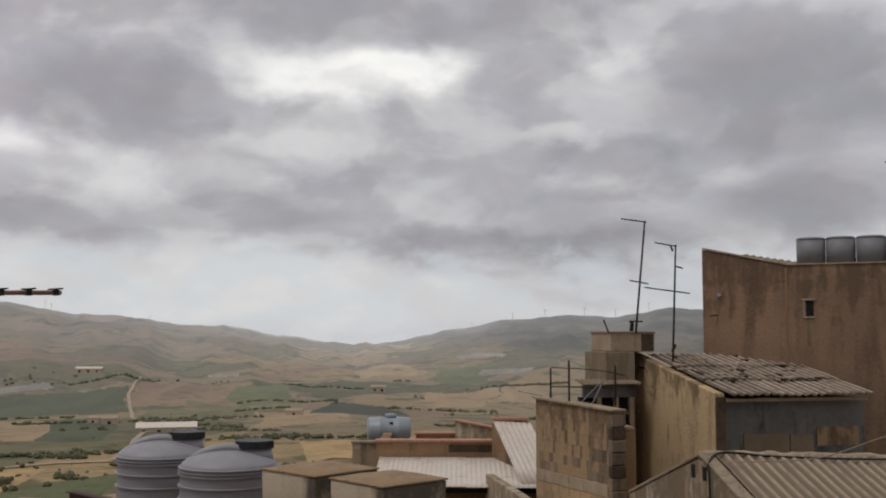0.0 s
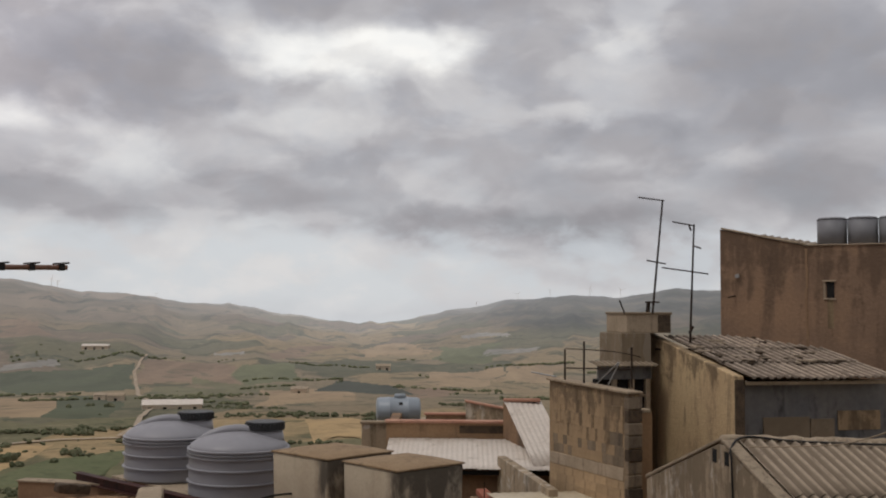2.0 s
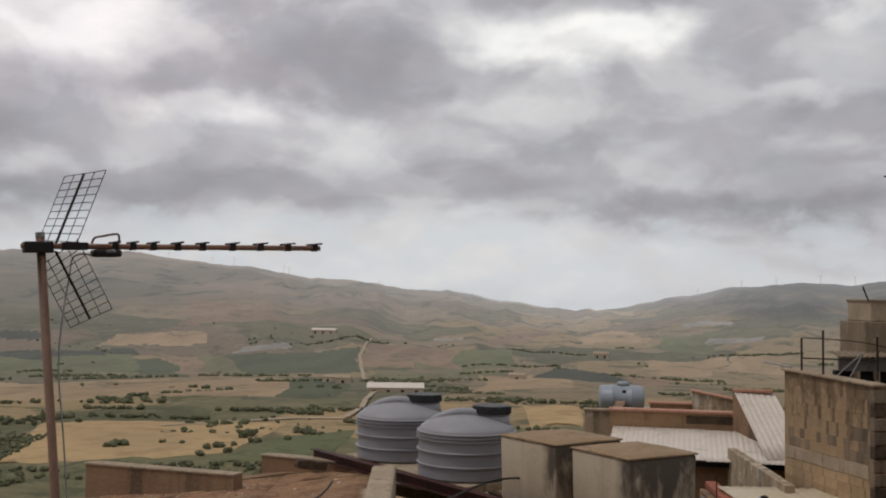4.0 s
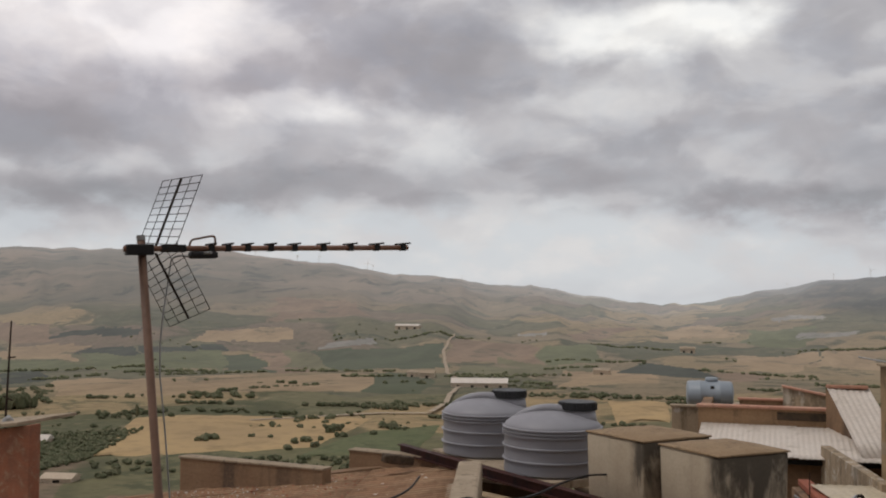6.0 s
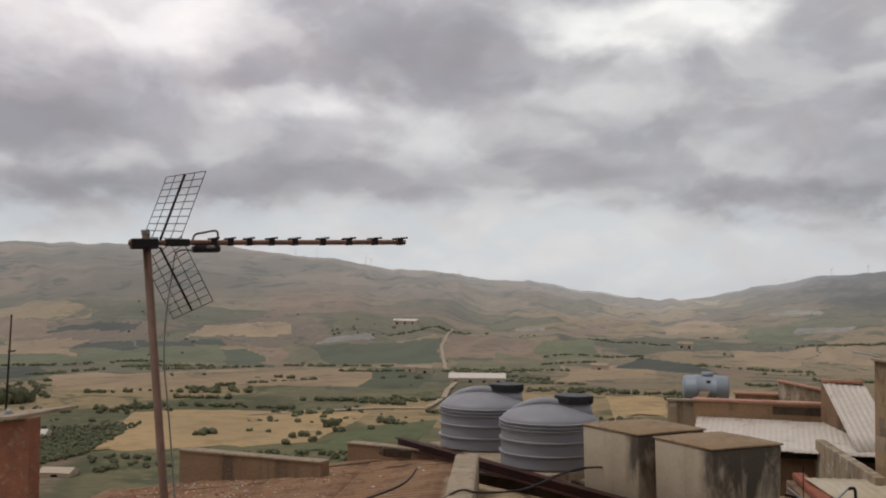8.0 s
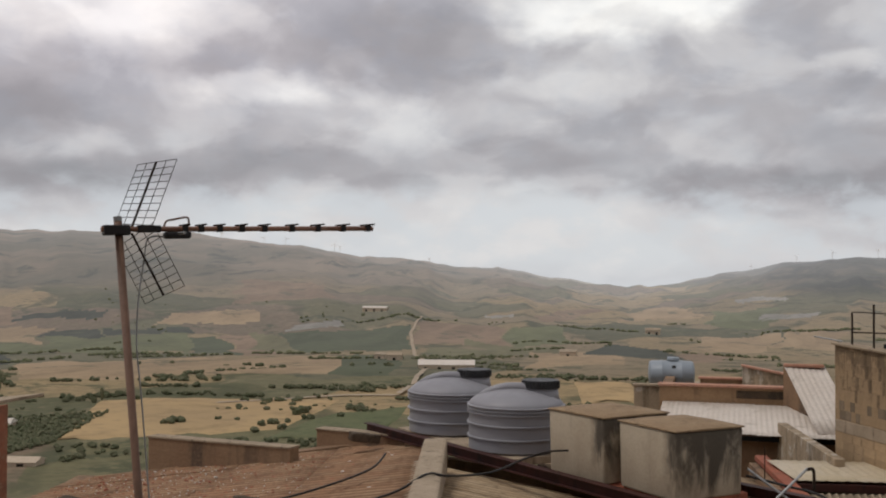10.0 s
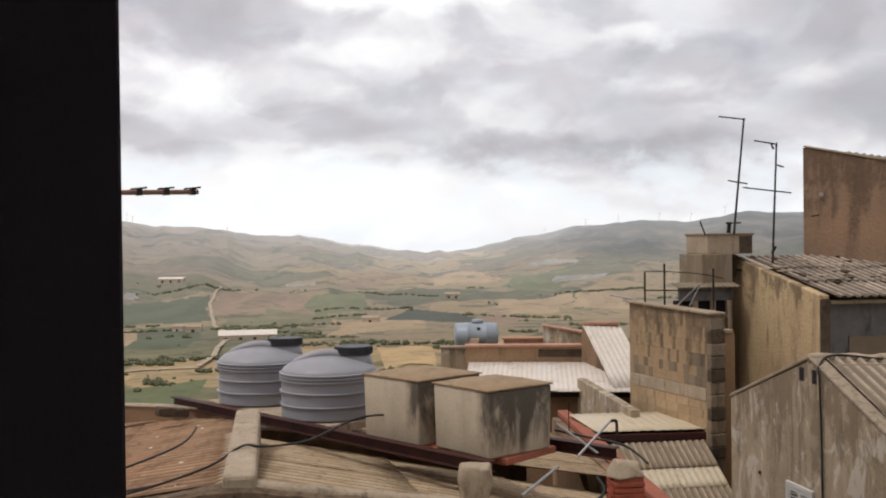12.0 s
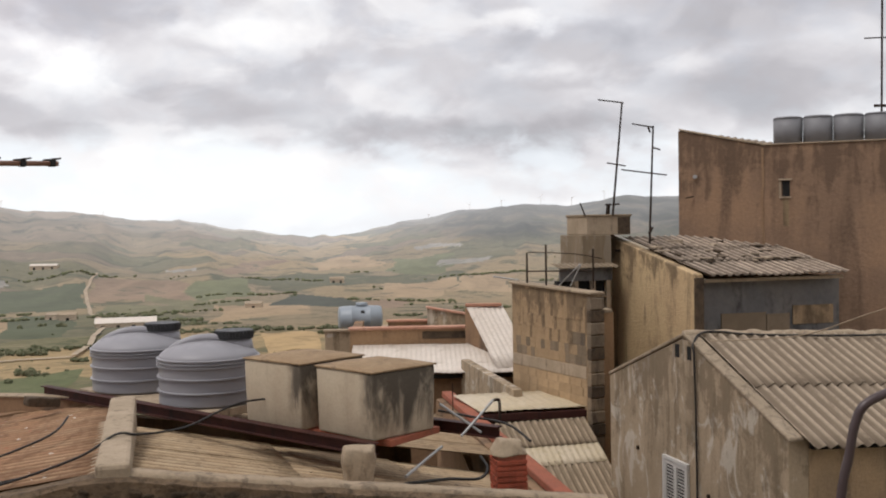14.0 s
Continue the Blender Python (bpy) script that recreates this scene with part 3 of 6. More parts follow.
def far_fields(me):
    """Give the far slopes their crops, each field a rough four-sided plot by bearing and height."""
    n = len(me.polygons)
    c = np.empty(n * 3)
    me.polygons.foreach_get("center", c)
    c = c.reshape(-1, 3)
    r = np.hypot(c[:, 0], c[:, 1])
    az = np.degrees(np.arctan2(-c[:, 0], c[:, 1])) + 0.5 * np.sin(c[:, 1] / 31 + c[:, 0] / 57) * np.sin(c[:, 0] / 23)
    el = np.degrees(np.arctan2(c[:, 2], r)) + 0.07 * np.sin(c[:, 0] / 29 + 1.0) + 0.05 * np.sin(c[:, 0] / 11)
    kinds = np.zeros(n, dtype=np.int32)
    for crop_name, *plot in PLOTS:
        inside = np.ones(n, dtype=bool)
        for (a0, e0), (a1, e1) in zip(plot, plot[1:] + plot[:1]):
            inside &= (a1 - a0) * (el - e0) - (e1 - e0) * (az - a0) <= 0
        kinds[inside] = 1 + list(CROPS).index(crop_name)
    me.polygons.foreach_set("material_index", kinds)
    me.update()


# plots on the far side of the valley: crop, then corners as bearing to the left and height in degrees
PLOTS = (
    ("dry", (37.2, -6.37), (27.8, -6.08), (26.9, -4.55), (38.0, -4.89)),
    ("dry", (32.6, -5.85), (25.3, -5.96), (24.1, -4.97), (27.8, -4.7)),
    ("soil", (39.4, -7.04), (36.9, -7.14), (33.8, -6.48), (37.4, -6.36)),
    ("green", (37.5, -4.2), (29.0, -4.44), (29.1, -3.31), (36.4, -3.45)),
    ("vines", (29.0, -4.38), (26.4, -4.47), (27.7, -3.53), (29.1, -3.52)),
    ("soil", (26.3, -4.53), (23.2, -4.42), (25.4, -3.54), (27.5, -3.59)),
    ("dry", (40.5, -3.67), (37.2, -3.73), (36.3, -3.03), (40.5, -2.92)),
    ("green", (40.5, -4.25), (37.5, -4.2), (37.0, -3.77), (40.5, -3.7)),
    ("vines", (22.9, -4.48), (16.7, -4.34), (17.0, -2.99), (24.8, -3.35)),
    ("olive", (26.0, -4.25), (22.9, -4.42), (24.8, -3.42), (26.0, -3.48)),
    ("pale", (24.3, -3.26), (20.9, -2.94), (20.9, -2.66), (22.9, -2.85)),
    ("soil", (40.5, -2.8), (37.9, -2.72), (37.8, -1.83), (40.5, -1.82)),
    ("soil", (26.6, -1.67), (21.3, -1.46), (22.3, -0.58), (26.7, -0.48)),
    ("dry", (31.2, -2.77), (25.4, -2.85), (26.0, -2.07), (30.6, -2.16)),
    ("dry", (26.0, -5.7), (21.3, -5.66), (20.0, -4.66), (26.6, -4.77)),
    ("olive", (26.0, -6.93), (19.1, -6.81), (18.3, -6.06), (24.1, -6.06)),
    ("soil", (16.6, -4.02), (11.7, -4.1), (11.5, -3.09), (16.6, -2.76)),
    ("green", (11.5, -4.09), (8.3, -3.86), (8.7, -2.84), (11.4, -2.96)),
    ("olive", (16.6, -4.62), (8.4, -4.42), (8.4, -4.04), (15.9, -4.27)),
    ("dry", (10.3, -5.32), (4.9, -5.02), (5.6, -4.39), (10.3, -4.36)),
    ("dry", (5.2, -2.75), (1.2, -2.37), (1.4, -1.83), (4.7, -2.06)),
    ("soil", (9.0, -2.65), (6.2, -2.09), (6.9, -1.72), (10.0, -2.38)),
    ("green", (0.6, -2.79), (-2.9, -2.89), (-2.9, -1.76), (0.3, -1.99)),
    ("pale", (-1.7, -2.5), (-4.9, -2.25), (-4.9, -2.04), (-2.6, -2.15)),
    ("dry", (1.5, -4.2), (-2.8, -4.07), (-2.9, -3.12), (1.2, -3.46)),
    ("soil", (2.9, -5.02), (-0.0, -4.69), (-0.6, -4.23), (2.9, -4.48)),
    ("dry", (-2.9, -3.86), (-6.3, -4.03), (-6.4, -2.79), (-3.1, -3.11)),
    ("wood", (6.9, -4.57), (2.3, -4.7), (2.6, -4.17), (6.6, -4.01)),
    ("wood", (38.1, -2.54), (33.8, -2.52), (33.5, -2.09), (37.0, -2.2)),
    ("wood", (36.7, -3.44), (33.2, -3.43), (33.4, -3.09), (36.4, -3.15)),
    ("wood", (40.5, -5.05), (38.6, -4.88), (38.3, -4.09), (40.5, -4.33)),
    ("wood", (33.2, -3.31), (28.5, -3.34), (29.1, -3.0), (33.2, -3.0)),
    ("pale", (13.2, -2.54), (11.4, -2.53), (11.4, -2.4), (13.3, -2.42)),
    ("pale", (-0.9, -1.46), (-3.3, -1.39), (-3.1, -1.19), (-1.2, -1.25)),
    ("vines", (21.6, -5.66), (17.8, -5.66), (17.8, -4.72), (20.0, -4.57)),
    ("olive", (14.0, -4.06), (10.3, -4.48), (10.3, -4.17), (14.0, -3.75)),
)
far_fields(hills.data)


# ---- fields, tracks and farms in the valley ----
def on_land(az, r, up=0.0):
    """A place on the valley floor by bearing (degrees to the left) and distance."""
    x, y = -r * math.sin(radians(az)), r * math.cos(radians(az))
    return Vector((x, y, land_height(x, y) + up))


def crop(name, base, other, stain, scale):
    m, g = material(name)
    pos = g.node("NewGeometry").outputs["Position"]
    a = g.noise(pos, scale, 5.0, 0.6, 0.4)
    b = g.noise(pos, scale * 9, 4.0, 0.65)
    col = g.mix(g.span(a, 0.35, 0.65), base, other)
    c = g.noise(pos, scale * 3.0, 6.0, 0.68, 0.6)
    col = g.mix(g.span(b, 0.45, 0.72, 0.0, 0.6), col, stain)
    col = g.mix(g.span(c, 0.52, 0.66, 0.0, 0.55), col, tuple(0.72 * k for k in stain))
    finish(g, col, 0.95, b, 0.3, 0.0, 0.1)
    return m


M["stubble"] = crop("stubble", (0.44, 0.31, 0.16), (0.37, 0.265, 0.145), (0.27, 0.20, 0.115), 0.012)
M["orchard"] = crop("orchard_floor", (0.12, 0.135, 0.068), (0.145, 0.15, 0.08), (0.085, 0.095, 0.052), 0.03)
M["track"] = crop("pale_track", (0.43, 0.35, 0.26), (0.38, 0.31, 0.23), (0.31, 0.25, 0.185), 0.05)


def field(mat, label, corners, up):
    """A field draped on the land; corners as (bearing, distance), near left, near right, far right, far left."""
    bm = bmesh.new()
    n = 14
    (a0, r0), (a1, r1), (a2, r2), (a3, r3) = corners
    rows = []
    for i in range(n + 1):
        t = i / n
        row = []
        for j in range(n + 1):
            s = j / n
            a = (a0 * (1 - s) + a1 * s) * (1 - t) + (a3 * (1 - s) + a2 * s) * t
            r = 1 / ((1 / r0 * (1 - s) + 1 / r1 * s) * (1 - t) + (1 / r3 * (1 - s) + 1 / r2 * s) * t)
            rim = min(i, j, n - i, n - j) == 0
            a += 0.5 * noise.fractal((a * 0.7, r * 0.014, 2.0), 1.0, 2.0, 3) * (1 if rim else 0.3)
            r *= 1 + 0.06 * noise.fractal((a * 0.6, r * 0.01, 7.0), 1.0, 2.0, 3) * (1 if rim else 0.3)
            row.append(bm.verts.new(on_land(a, r, up - 1.3 if rim else up)))
        rows.append(row)
    for p, q in zip(rows, rows[1:]):
        for j in range(n):
            bm.faces.new((p[j], p[j + 1], q[j + 1], q[j]))
    return tagged(part("field", bm, mat, None, "", True), label, "field", kind="structure")


field(M["stubble"], "golden stubble field with a few trees", ((36.9, 352), (23.5, 370), (20.0, 470), (34.3, 488)), 0.35)
field(M["stubble"], "pale dry hilltop field", ((7.6, 445), (4.4, 452), (4.6, 540), (8.0, 555)), 0.35)
field(M["orchard"], "dark green orchard", ((40.0, 322), (36.2, 350), (33.3, 430), (39.4, 424)), 0.35)
field(M["orchard"], "dark green field below the town", ((26.1, 341), (17.9, 360), (16.9, 450), (21.6, 412)), 0.35)


def track(pts, width, label, up=0.6):
    """A pale farm track through (bearing, distance) points."""
    ctr = []
    for (a0, r0), (a1, r1) in zip(pts, pts[1:]):
        for k in range(12):
            t = k / 12
            ctr.append((a0 + (a1 - a0) * t + 0.12 * noise.noise((a0 + t * 3, r0, 0)), r0 + (r1 - r0) * t))
    bm = bmesh.new()
    rows = []
    for i, (a, r) in enumerate(ctr):
        p = on_land(a, r, up)
        q = on_land(*ctr[min(i + 1, len(ctr) - 1)]) - on_land(*ctr[max(i - 1, 0)])
        s = Vector((q.y, -q.x, 0)).normalized() * width / 2
        rows.append((bm.verts.new(p - s), bm.verts.new(p + s)))
    for (a, b), (c, d) in zip(rows, rows[1:]):
        bm.faces.new((a, b, d, c))
    return tagged(part("road", bm, M["track"]), label, "road", kind="structure")


track([(17.7, 480), (16.9, 520), (16.6, 570), (16.0, 640), (16.8, 760), (17.0, 950), (16.4, 1080)], 2.8, "pale winding farm track", 1.4)
track([(17.7, 480), (20.5, 478), (24.0, 465), (28.0, 452)], 3.5, "narrow pale track between fields")
track([(40.0, 610), (37.0, 640), (34.0, 700), (31.0, 760)], 5.0, "pale farm lane past the cypresses")


def farm_building(az, r, length, depth, height, turn, label, category, roof):
    at = on_land(az, r, 0)
    h = thing(category.replace(" ", "_"), pose(*at, 0, 0, turn), label, category)
    part("wall", box((-length / 2, -depth / 2, -2), (length / 2, depth / 2, height)), M["plaster_pale"], h)
    part("roof", prism([(-length / 2 - 0.4, -depth / 2 - 0.5, height), (-length / 2 - 0.4, 0, height + depth * 0.2), (-length / 2 - 0.4, depth / 2 + 0.5, height)], (length + 0.8, 0, 0)), roof, h)
    n = max(1, int(length / 7))
    for k in range(n):
        x = -length / 2 + (k + 0.5) * length / n
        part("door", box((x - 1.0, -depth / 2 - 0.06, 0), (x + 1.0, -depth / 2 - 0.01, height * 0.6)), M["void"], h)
    return h


farm_building(15.0, 625, 34, 13, 3.6, 14, "long white-roofed farm shed beside the track", "farm shed", M["sheet_white"])
farm_building(17.9, 700, 10, 8, 4.5, 10, "small pale farmhouse with grey roof", "farmhouse", M["cement"])
farm_building(18.6, 715, 9, 7, 4.0, -20, "small pale farmhouse with grey roof", "farmhouse", M["fibre"])
farm_building(8.2, 760, 12, 8, 4.0, 0, "small pale farmhouse among trees", "farmhouse", M["fibre"])
farm_building(3.6, 1000, 14, 9, 5.0, 5, "small pale farmhouse among trees", "farmhouse", M["cement"])
farm_building(37.4, 318, 9, 6, 1.2, 12, "low pink-grey hut below the orchard", "hut", M["plaster_pale"])
farm_building(39.6, 405, 24, 8, 1.5, 20, "low white greenhouse roof beside the orchard", "greenhouse", M["sheet_white"])
farm_building(19.0, 1080, 26, 9, 4.0, 0, "long pale barn in the valley", "barn", M["sheet_white"])


# ---- trees of the valley ----
def leaf_material(name, lift):
    m, g = material(name)
    pos = g.node("NewGeometry").outputs["Position"]
    r = g.node("NewGeometry").outputs["Random Per Island"]
    n = g.noise(pos, 0.9, 4.0, 0.7)
    col = g.mix(r, tuple(c * lift for c in (0.075, 0.083, 0.045)), tuple(c * lift for c in (0.135, 0.13, 0.078)))
    col = g.mix(g.span(n, 0.35, 0.7, 0.0, 0.6), col, tuple(c * lift for c in (0.058, 0.065, 0.038)))
    finish(g, col, 0.9, n, 0.3, 0.0, 0.1)
    return m


# far leaves reuse the tones lifted, which puts haze into their colour
M["leaves"], M["olive"] = leaf_material("tree_leaves", 1.25), leaf_material("haze_paled_leaves", 1.75)


def clump_template():
    bm = bmesh.new()
    bmesh.ops.create_icosphere(bm, subdivisions=2, radius=1.0)
    bm.verts.ensure_lookup_table()
    v = np.array([p.co for p in bm.verts])
    f = np.array([[p.index for p in q.verts] for q in bm.faces])
    bm.free()
    return v, f


CLUMP_V, CLUMP_F = clump_template()


def tree_mass(name, places, label, seed, mat="leaves"):
    """Many far trees in one mesh: each a heap of ragged clumps over a short stem. places: (x, y, z, size, slim)."""
    rng = np.random.default_rng(seed)
    vs, fs, base = [], [], 0
    for x, y, z, size, slim in places:
        for k in range(4):
            off = rng.normal(0, 0.30, 3) * size * np.array([1, 1, 0.35]) / (slim ** 0.8)
            sc = size * rng.uniform(0.32, 0.55) * np.array([1 / slim, 1 / slim, 0.85 * slim])
            v = CLUMP_V * (1 + rng.uniform(-0.33, 0.25, (len(CLUMP_V), 1))) * sc + off + (x, y, z + size * (0.42 if slim == 1 else 0.42 * slim))
            vs.append(v)
            fs.append(CLUMP_F + base)
            base += len(v)
    me = bpy.data.meshes.new(name)
    me.from_pydata(np.concatenate(vs).tolist(), [], np.concatenate(fs).tolist())
    me.materials.append(M[mat])
    return tagged(new(name, me), label, "trees", kind="stuff")


rng = random.Random(11)
places = []


def plant(az, r, size, slim=1.0):
    p = on_land(az, r)
    places.append((p.x, p.y, p.z, size, slim))


far_places = []
for k in range(5200):                     # scattered olives and bushes, gathered in loose belts
    az, r = rng.uniform(-26, 43), 290 * (1250 / 290) ** rng.random()
    p = on_land(az, r)
    if noise.fractal((p.x / 110, p.y / 60, 4.0), 1.0, 2.0, 4) > 0.46:
        (places if r < 640 else far_places).append((p.x, p.y, p.z + (0.8 if r > 640 else 0), rng.uniform(0.7, 2.0) * (1 if r < 640 else 1.25), 1.0))
for k in range(52):                      # hedges and belts of trees, mostly lying across the valley
    az, r = rng.uniform(-25, 42), 430 * (1100 / 430) ** rng.random()
    c, way = on_land(az, r), radians(rng.gauss(az, 22))
    reach = rng.uniform(12, 45) * (r / 700) ** 0.5
    for j in range(int(reach / 0.85)):
        d, e = rng.uniform(-reach, reach), rng.gauss(0, 1.5)
        x, y = c.x + d * math.cos(way) - e * math.sin(way), c.y + d * math.sin(way) + e * math.cos(way)
        (places if r < 640 else far_places).append((x, y, land_height(x, y) + (0.8 if r > 640 else 0), rng.uniform(1.3, 2.7), 1.0))
tree_mass("valley_trees", places, "scattered olive trees and bushes on the valley floor", 1)
tree_mass("far_trees", far_places, "olive groves and hedges far off in the valley, paled for haze", 5, "olive")
places = []
for i in range(16):                       # the orchard in rows
    for j in range(20):
        s, t = (i + rng.uniform(-0.3, 0.3)) / 15, (j + rng.uniform(-0.3, 0.3)) / 19
        az = (39.8 * (1 - s) + 36.2 * s) * (1 - t) + (39.2 * (1 - s) + 33.5 * s) * t
        r = (328 * (1 - s) + 356 * s) * (1 - t) + (420 * (1 - s) + 428 * s) * t
        plant(az, r, rng.uniform(1.3, 2.0))
tree_mass("orchard_trees", places, "dense dark green orchard in rows", 2)
places = []
for k in range(110):                      # hedge below the golden field, and its lone trees
    plant(36.5 - 19 * rng.random(), rng.uniform(318, 348), rng.uniform(0.9, 2.1))
for az, r, s in ((29.9, 395, 7), (30.2, 392, 6), (29.6, 398, 6), (25.2, 380, 6), (24.6, 384, 7), (24.2, 372, 6), (25.6, 366, 6), (23.8, 388, 5), (22.6, 400, 6), (23.3, 412, 9), (23.0, 418, 9), (20.0, 425, 8),
                 (20.4, 430, 6), (21.0, 405, 5), (27.6, 402, 4), (26.6, 398, 4), (35.2, 420, 8), (31.9, 470, 6), (28.5, 560, 9), (29.5, 555, 9), (30.5, 550, 8), (27.7, 548, 8), (26.0, 640, 9), (25.4, 630, 8), (18.3, 640, 9), (19.2, 650, 8), (20.3, 640, 7)):
    plant(az, r, s * 0.42)
for k in range(26):
    plant(27.5 + 4.0 * rng.random(), rng.uniform(548, 572), rng.uniform(1.6, 2.8))
tree_mass("field_trees", places, "lone trees and hedges round the golden fields", 3)
places = []
for k in range(16):
    plant(38.9 + 0.11 * k, 520 + rng.uniform(-4, 4), rng.uniform(4.0, 5.5), 1.5)
for k in range(60):
    plant(38.0 + 4.5 * rng.random(), rng.uniform(540, 640), rng.uniform(1.8, 3.2))
plant(33.6, 468, 3.6, 2.2)
plant(34.0, 466, 2.6, 1.2)
tree_mass("cypress_belt", places, "dark belt of cypresses beside a lane", 4)


# ---- wind turbines on the ridges ----
def turbine(az, size, spin):
    z, far = hill_crest(az)
    at = Vector((-(far - 60) * math.sin(radians(az)), (far - 60) * math.cos(radians(az)), z - 4))
    t = thing("wind_turbine", pose(*at, 0, 0, az + 20), "distant white wind turbine on the ridge", "wind turbine", "wind turbines on the ridges")
    part("tower", rod((0, 0, 0), (0, 0, size), 0.42, 0.26, 8), M["sheet_white"], t)
    part("nacelle", box((-0.45, -1.4, size - 0.4), (0.45, 1.4, size + 0.45), 0.15), M["sheet_white"], t)
    for k in range(3):
        a = radians(spin + 120 * k)
        part("blade", rod((0, -2.0, size), (0.55 * size * math.sin(a), -2.0, size + 0.55 * size * math.cos(a)), 0.28, 0.08, 6), M["sheet_white"], t)


for az, size, spin in ((-1.6, 17, 10), (-3.9, 19, 50), (-5.7, 20, 85), (-7.9, 21, 20), (-9.6, 21, 70), (-11.4, 22, 40), (21.3, 22, 15), (21.0, 20, 60), (24.0, 18, 100), (25.2, 16, 30), (27.5, 14, 5), (16.0, 12, 45)):
    turbine(az, size, spin)

# ---- the window the camera stands in ----
def window_room():
    w = thing("wall_window", pose(0, 0, 0), "plastered house wall with a tall window opening", "wall", kind="structure")
    bm = bmesh.new()
    # unseen facade, spread wide and tall so it cuts sky light on facing walls
    for lo, hi in (((-9.0, 0.66, -12.0), (-1.02, 0.92, 5.0)), ((1.0, 0.66, -12.0), (9.0, 0.92, 5.0)), ((-1.02, 0.66, 0.75), (1.0, 0.92, 5.0)), ((-1.02, 0.66, -12.0), (1.0, 0.92, -0.55))):
        add_box(bm, lo, hi)
    part("wall_panel", bm, M["room"], w)
    for name, lo, hi in (("floor", (-2.2, -2.6, -1.75), (2.2, 0.658, -1.602)), ("ceiling", (-2.2, -2.6, 1.602), (2.2, 0.658, 1.72)),
                         ("wall_west", (-2.35, -2.6, -1.6), (-2.203, 0.658, 1.6)), ("wall_east", (2.203, -2.6, -1.6), (2.35, 0.658, 1.6)), ("wall_back", (-2.2, -2.75, -1.6), (2.2, -2.603, 1.6))):
        tagged(part(name, box(lo, hi), M["room"]), "plain dim room surface behind the window", name.split("_")[0], kind="structure")
    s = thing("window_shutter", pose(-1.000, 0.57, -0.55), "dark painted wooden shutter leaf standing half closed", "shutter")

    def board(x0, x1, y0, z0, z1, slant=0.0):
        return prism([(x0, y0, z0), (x1, y0, z0), (x1 - slant, 0.03, z0), (x0, 0.03, z0)], (0, 0, z1 - z0), 0.0015)

    part("stile", board(0.455, 0.512, 0.0, 0.0, 1.29, 0.03), M["dark_wood"], s)
    # whitish colour stands in for light caught along the bead
    part("bead", rod((0.449, 0.0, 0.0), (0.449, 0.0, 1.29), 0.0052, None, 10), M["chip"], s, "pale bead standing in for a lit line between stile and panel")
    part("panel", board(0.055, 0.4545, 0.002, 0.05, 1.24), M["dark_wood"], s)
    part("stile", board(0.0, 0.054, 0.0, 0.0, 1.29), M["dark_wood"], s)
    for z0, z1 in ((0.0, 0.049), (1.241, 1.29)):
        part("rail", board(0.055, 0.438, 0.0, z0, z1), M["dark_wood"], s)


window_room()


# ---- near house: gable roof with the water tanks ----
NEAR = grid_frame(-3.2, 10.4, -2.47)


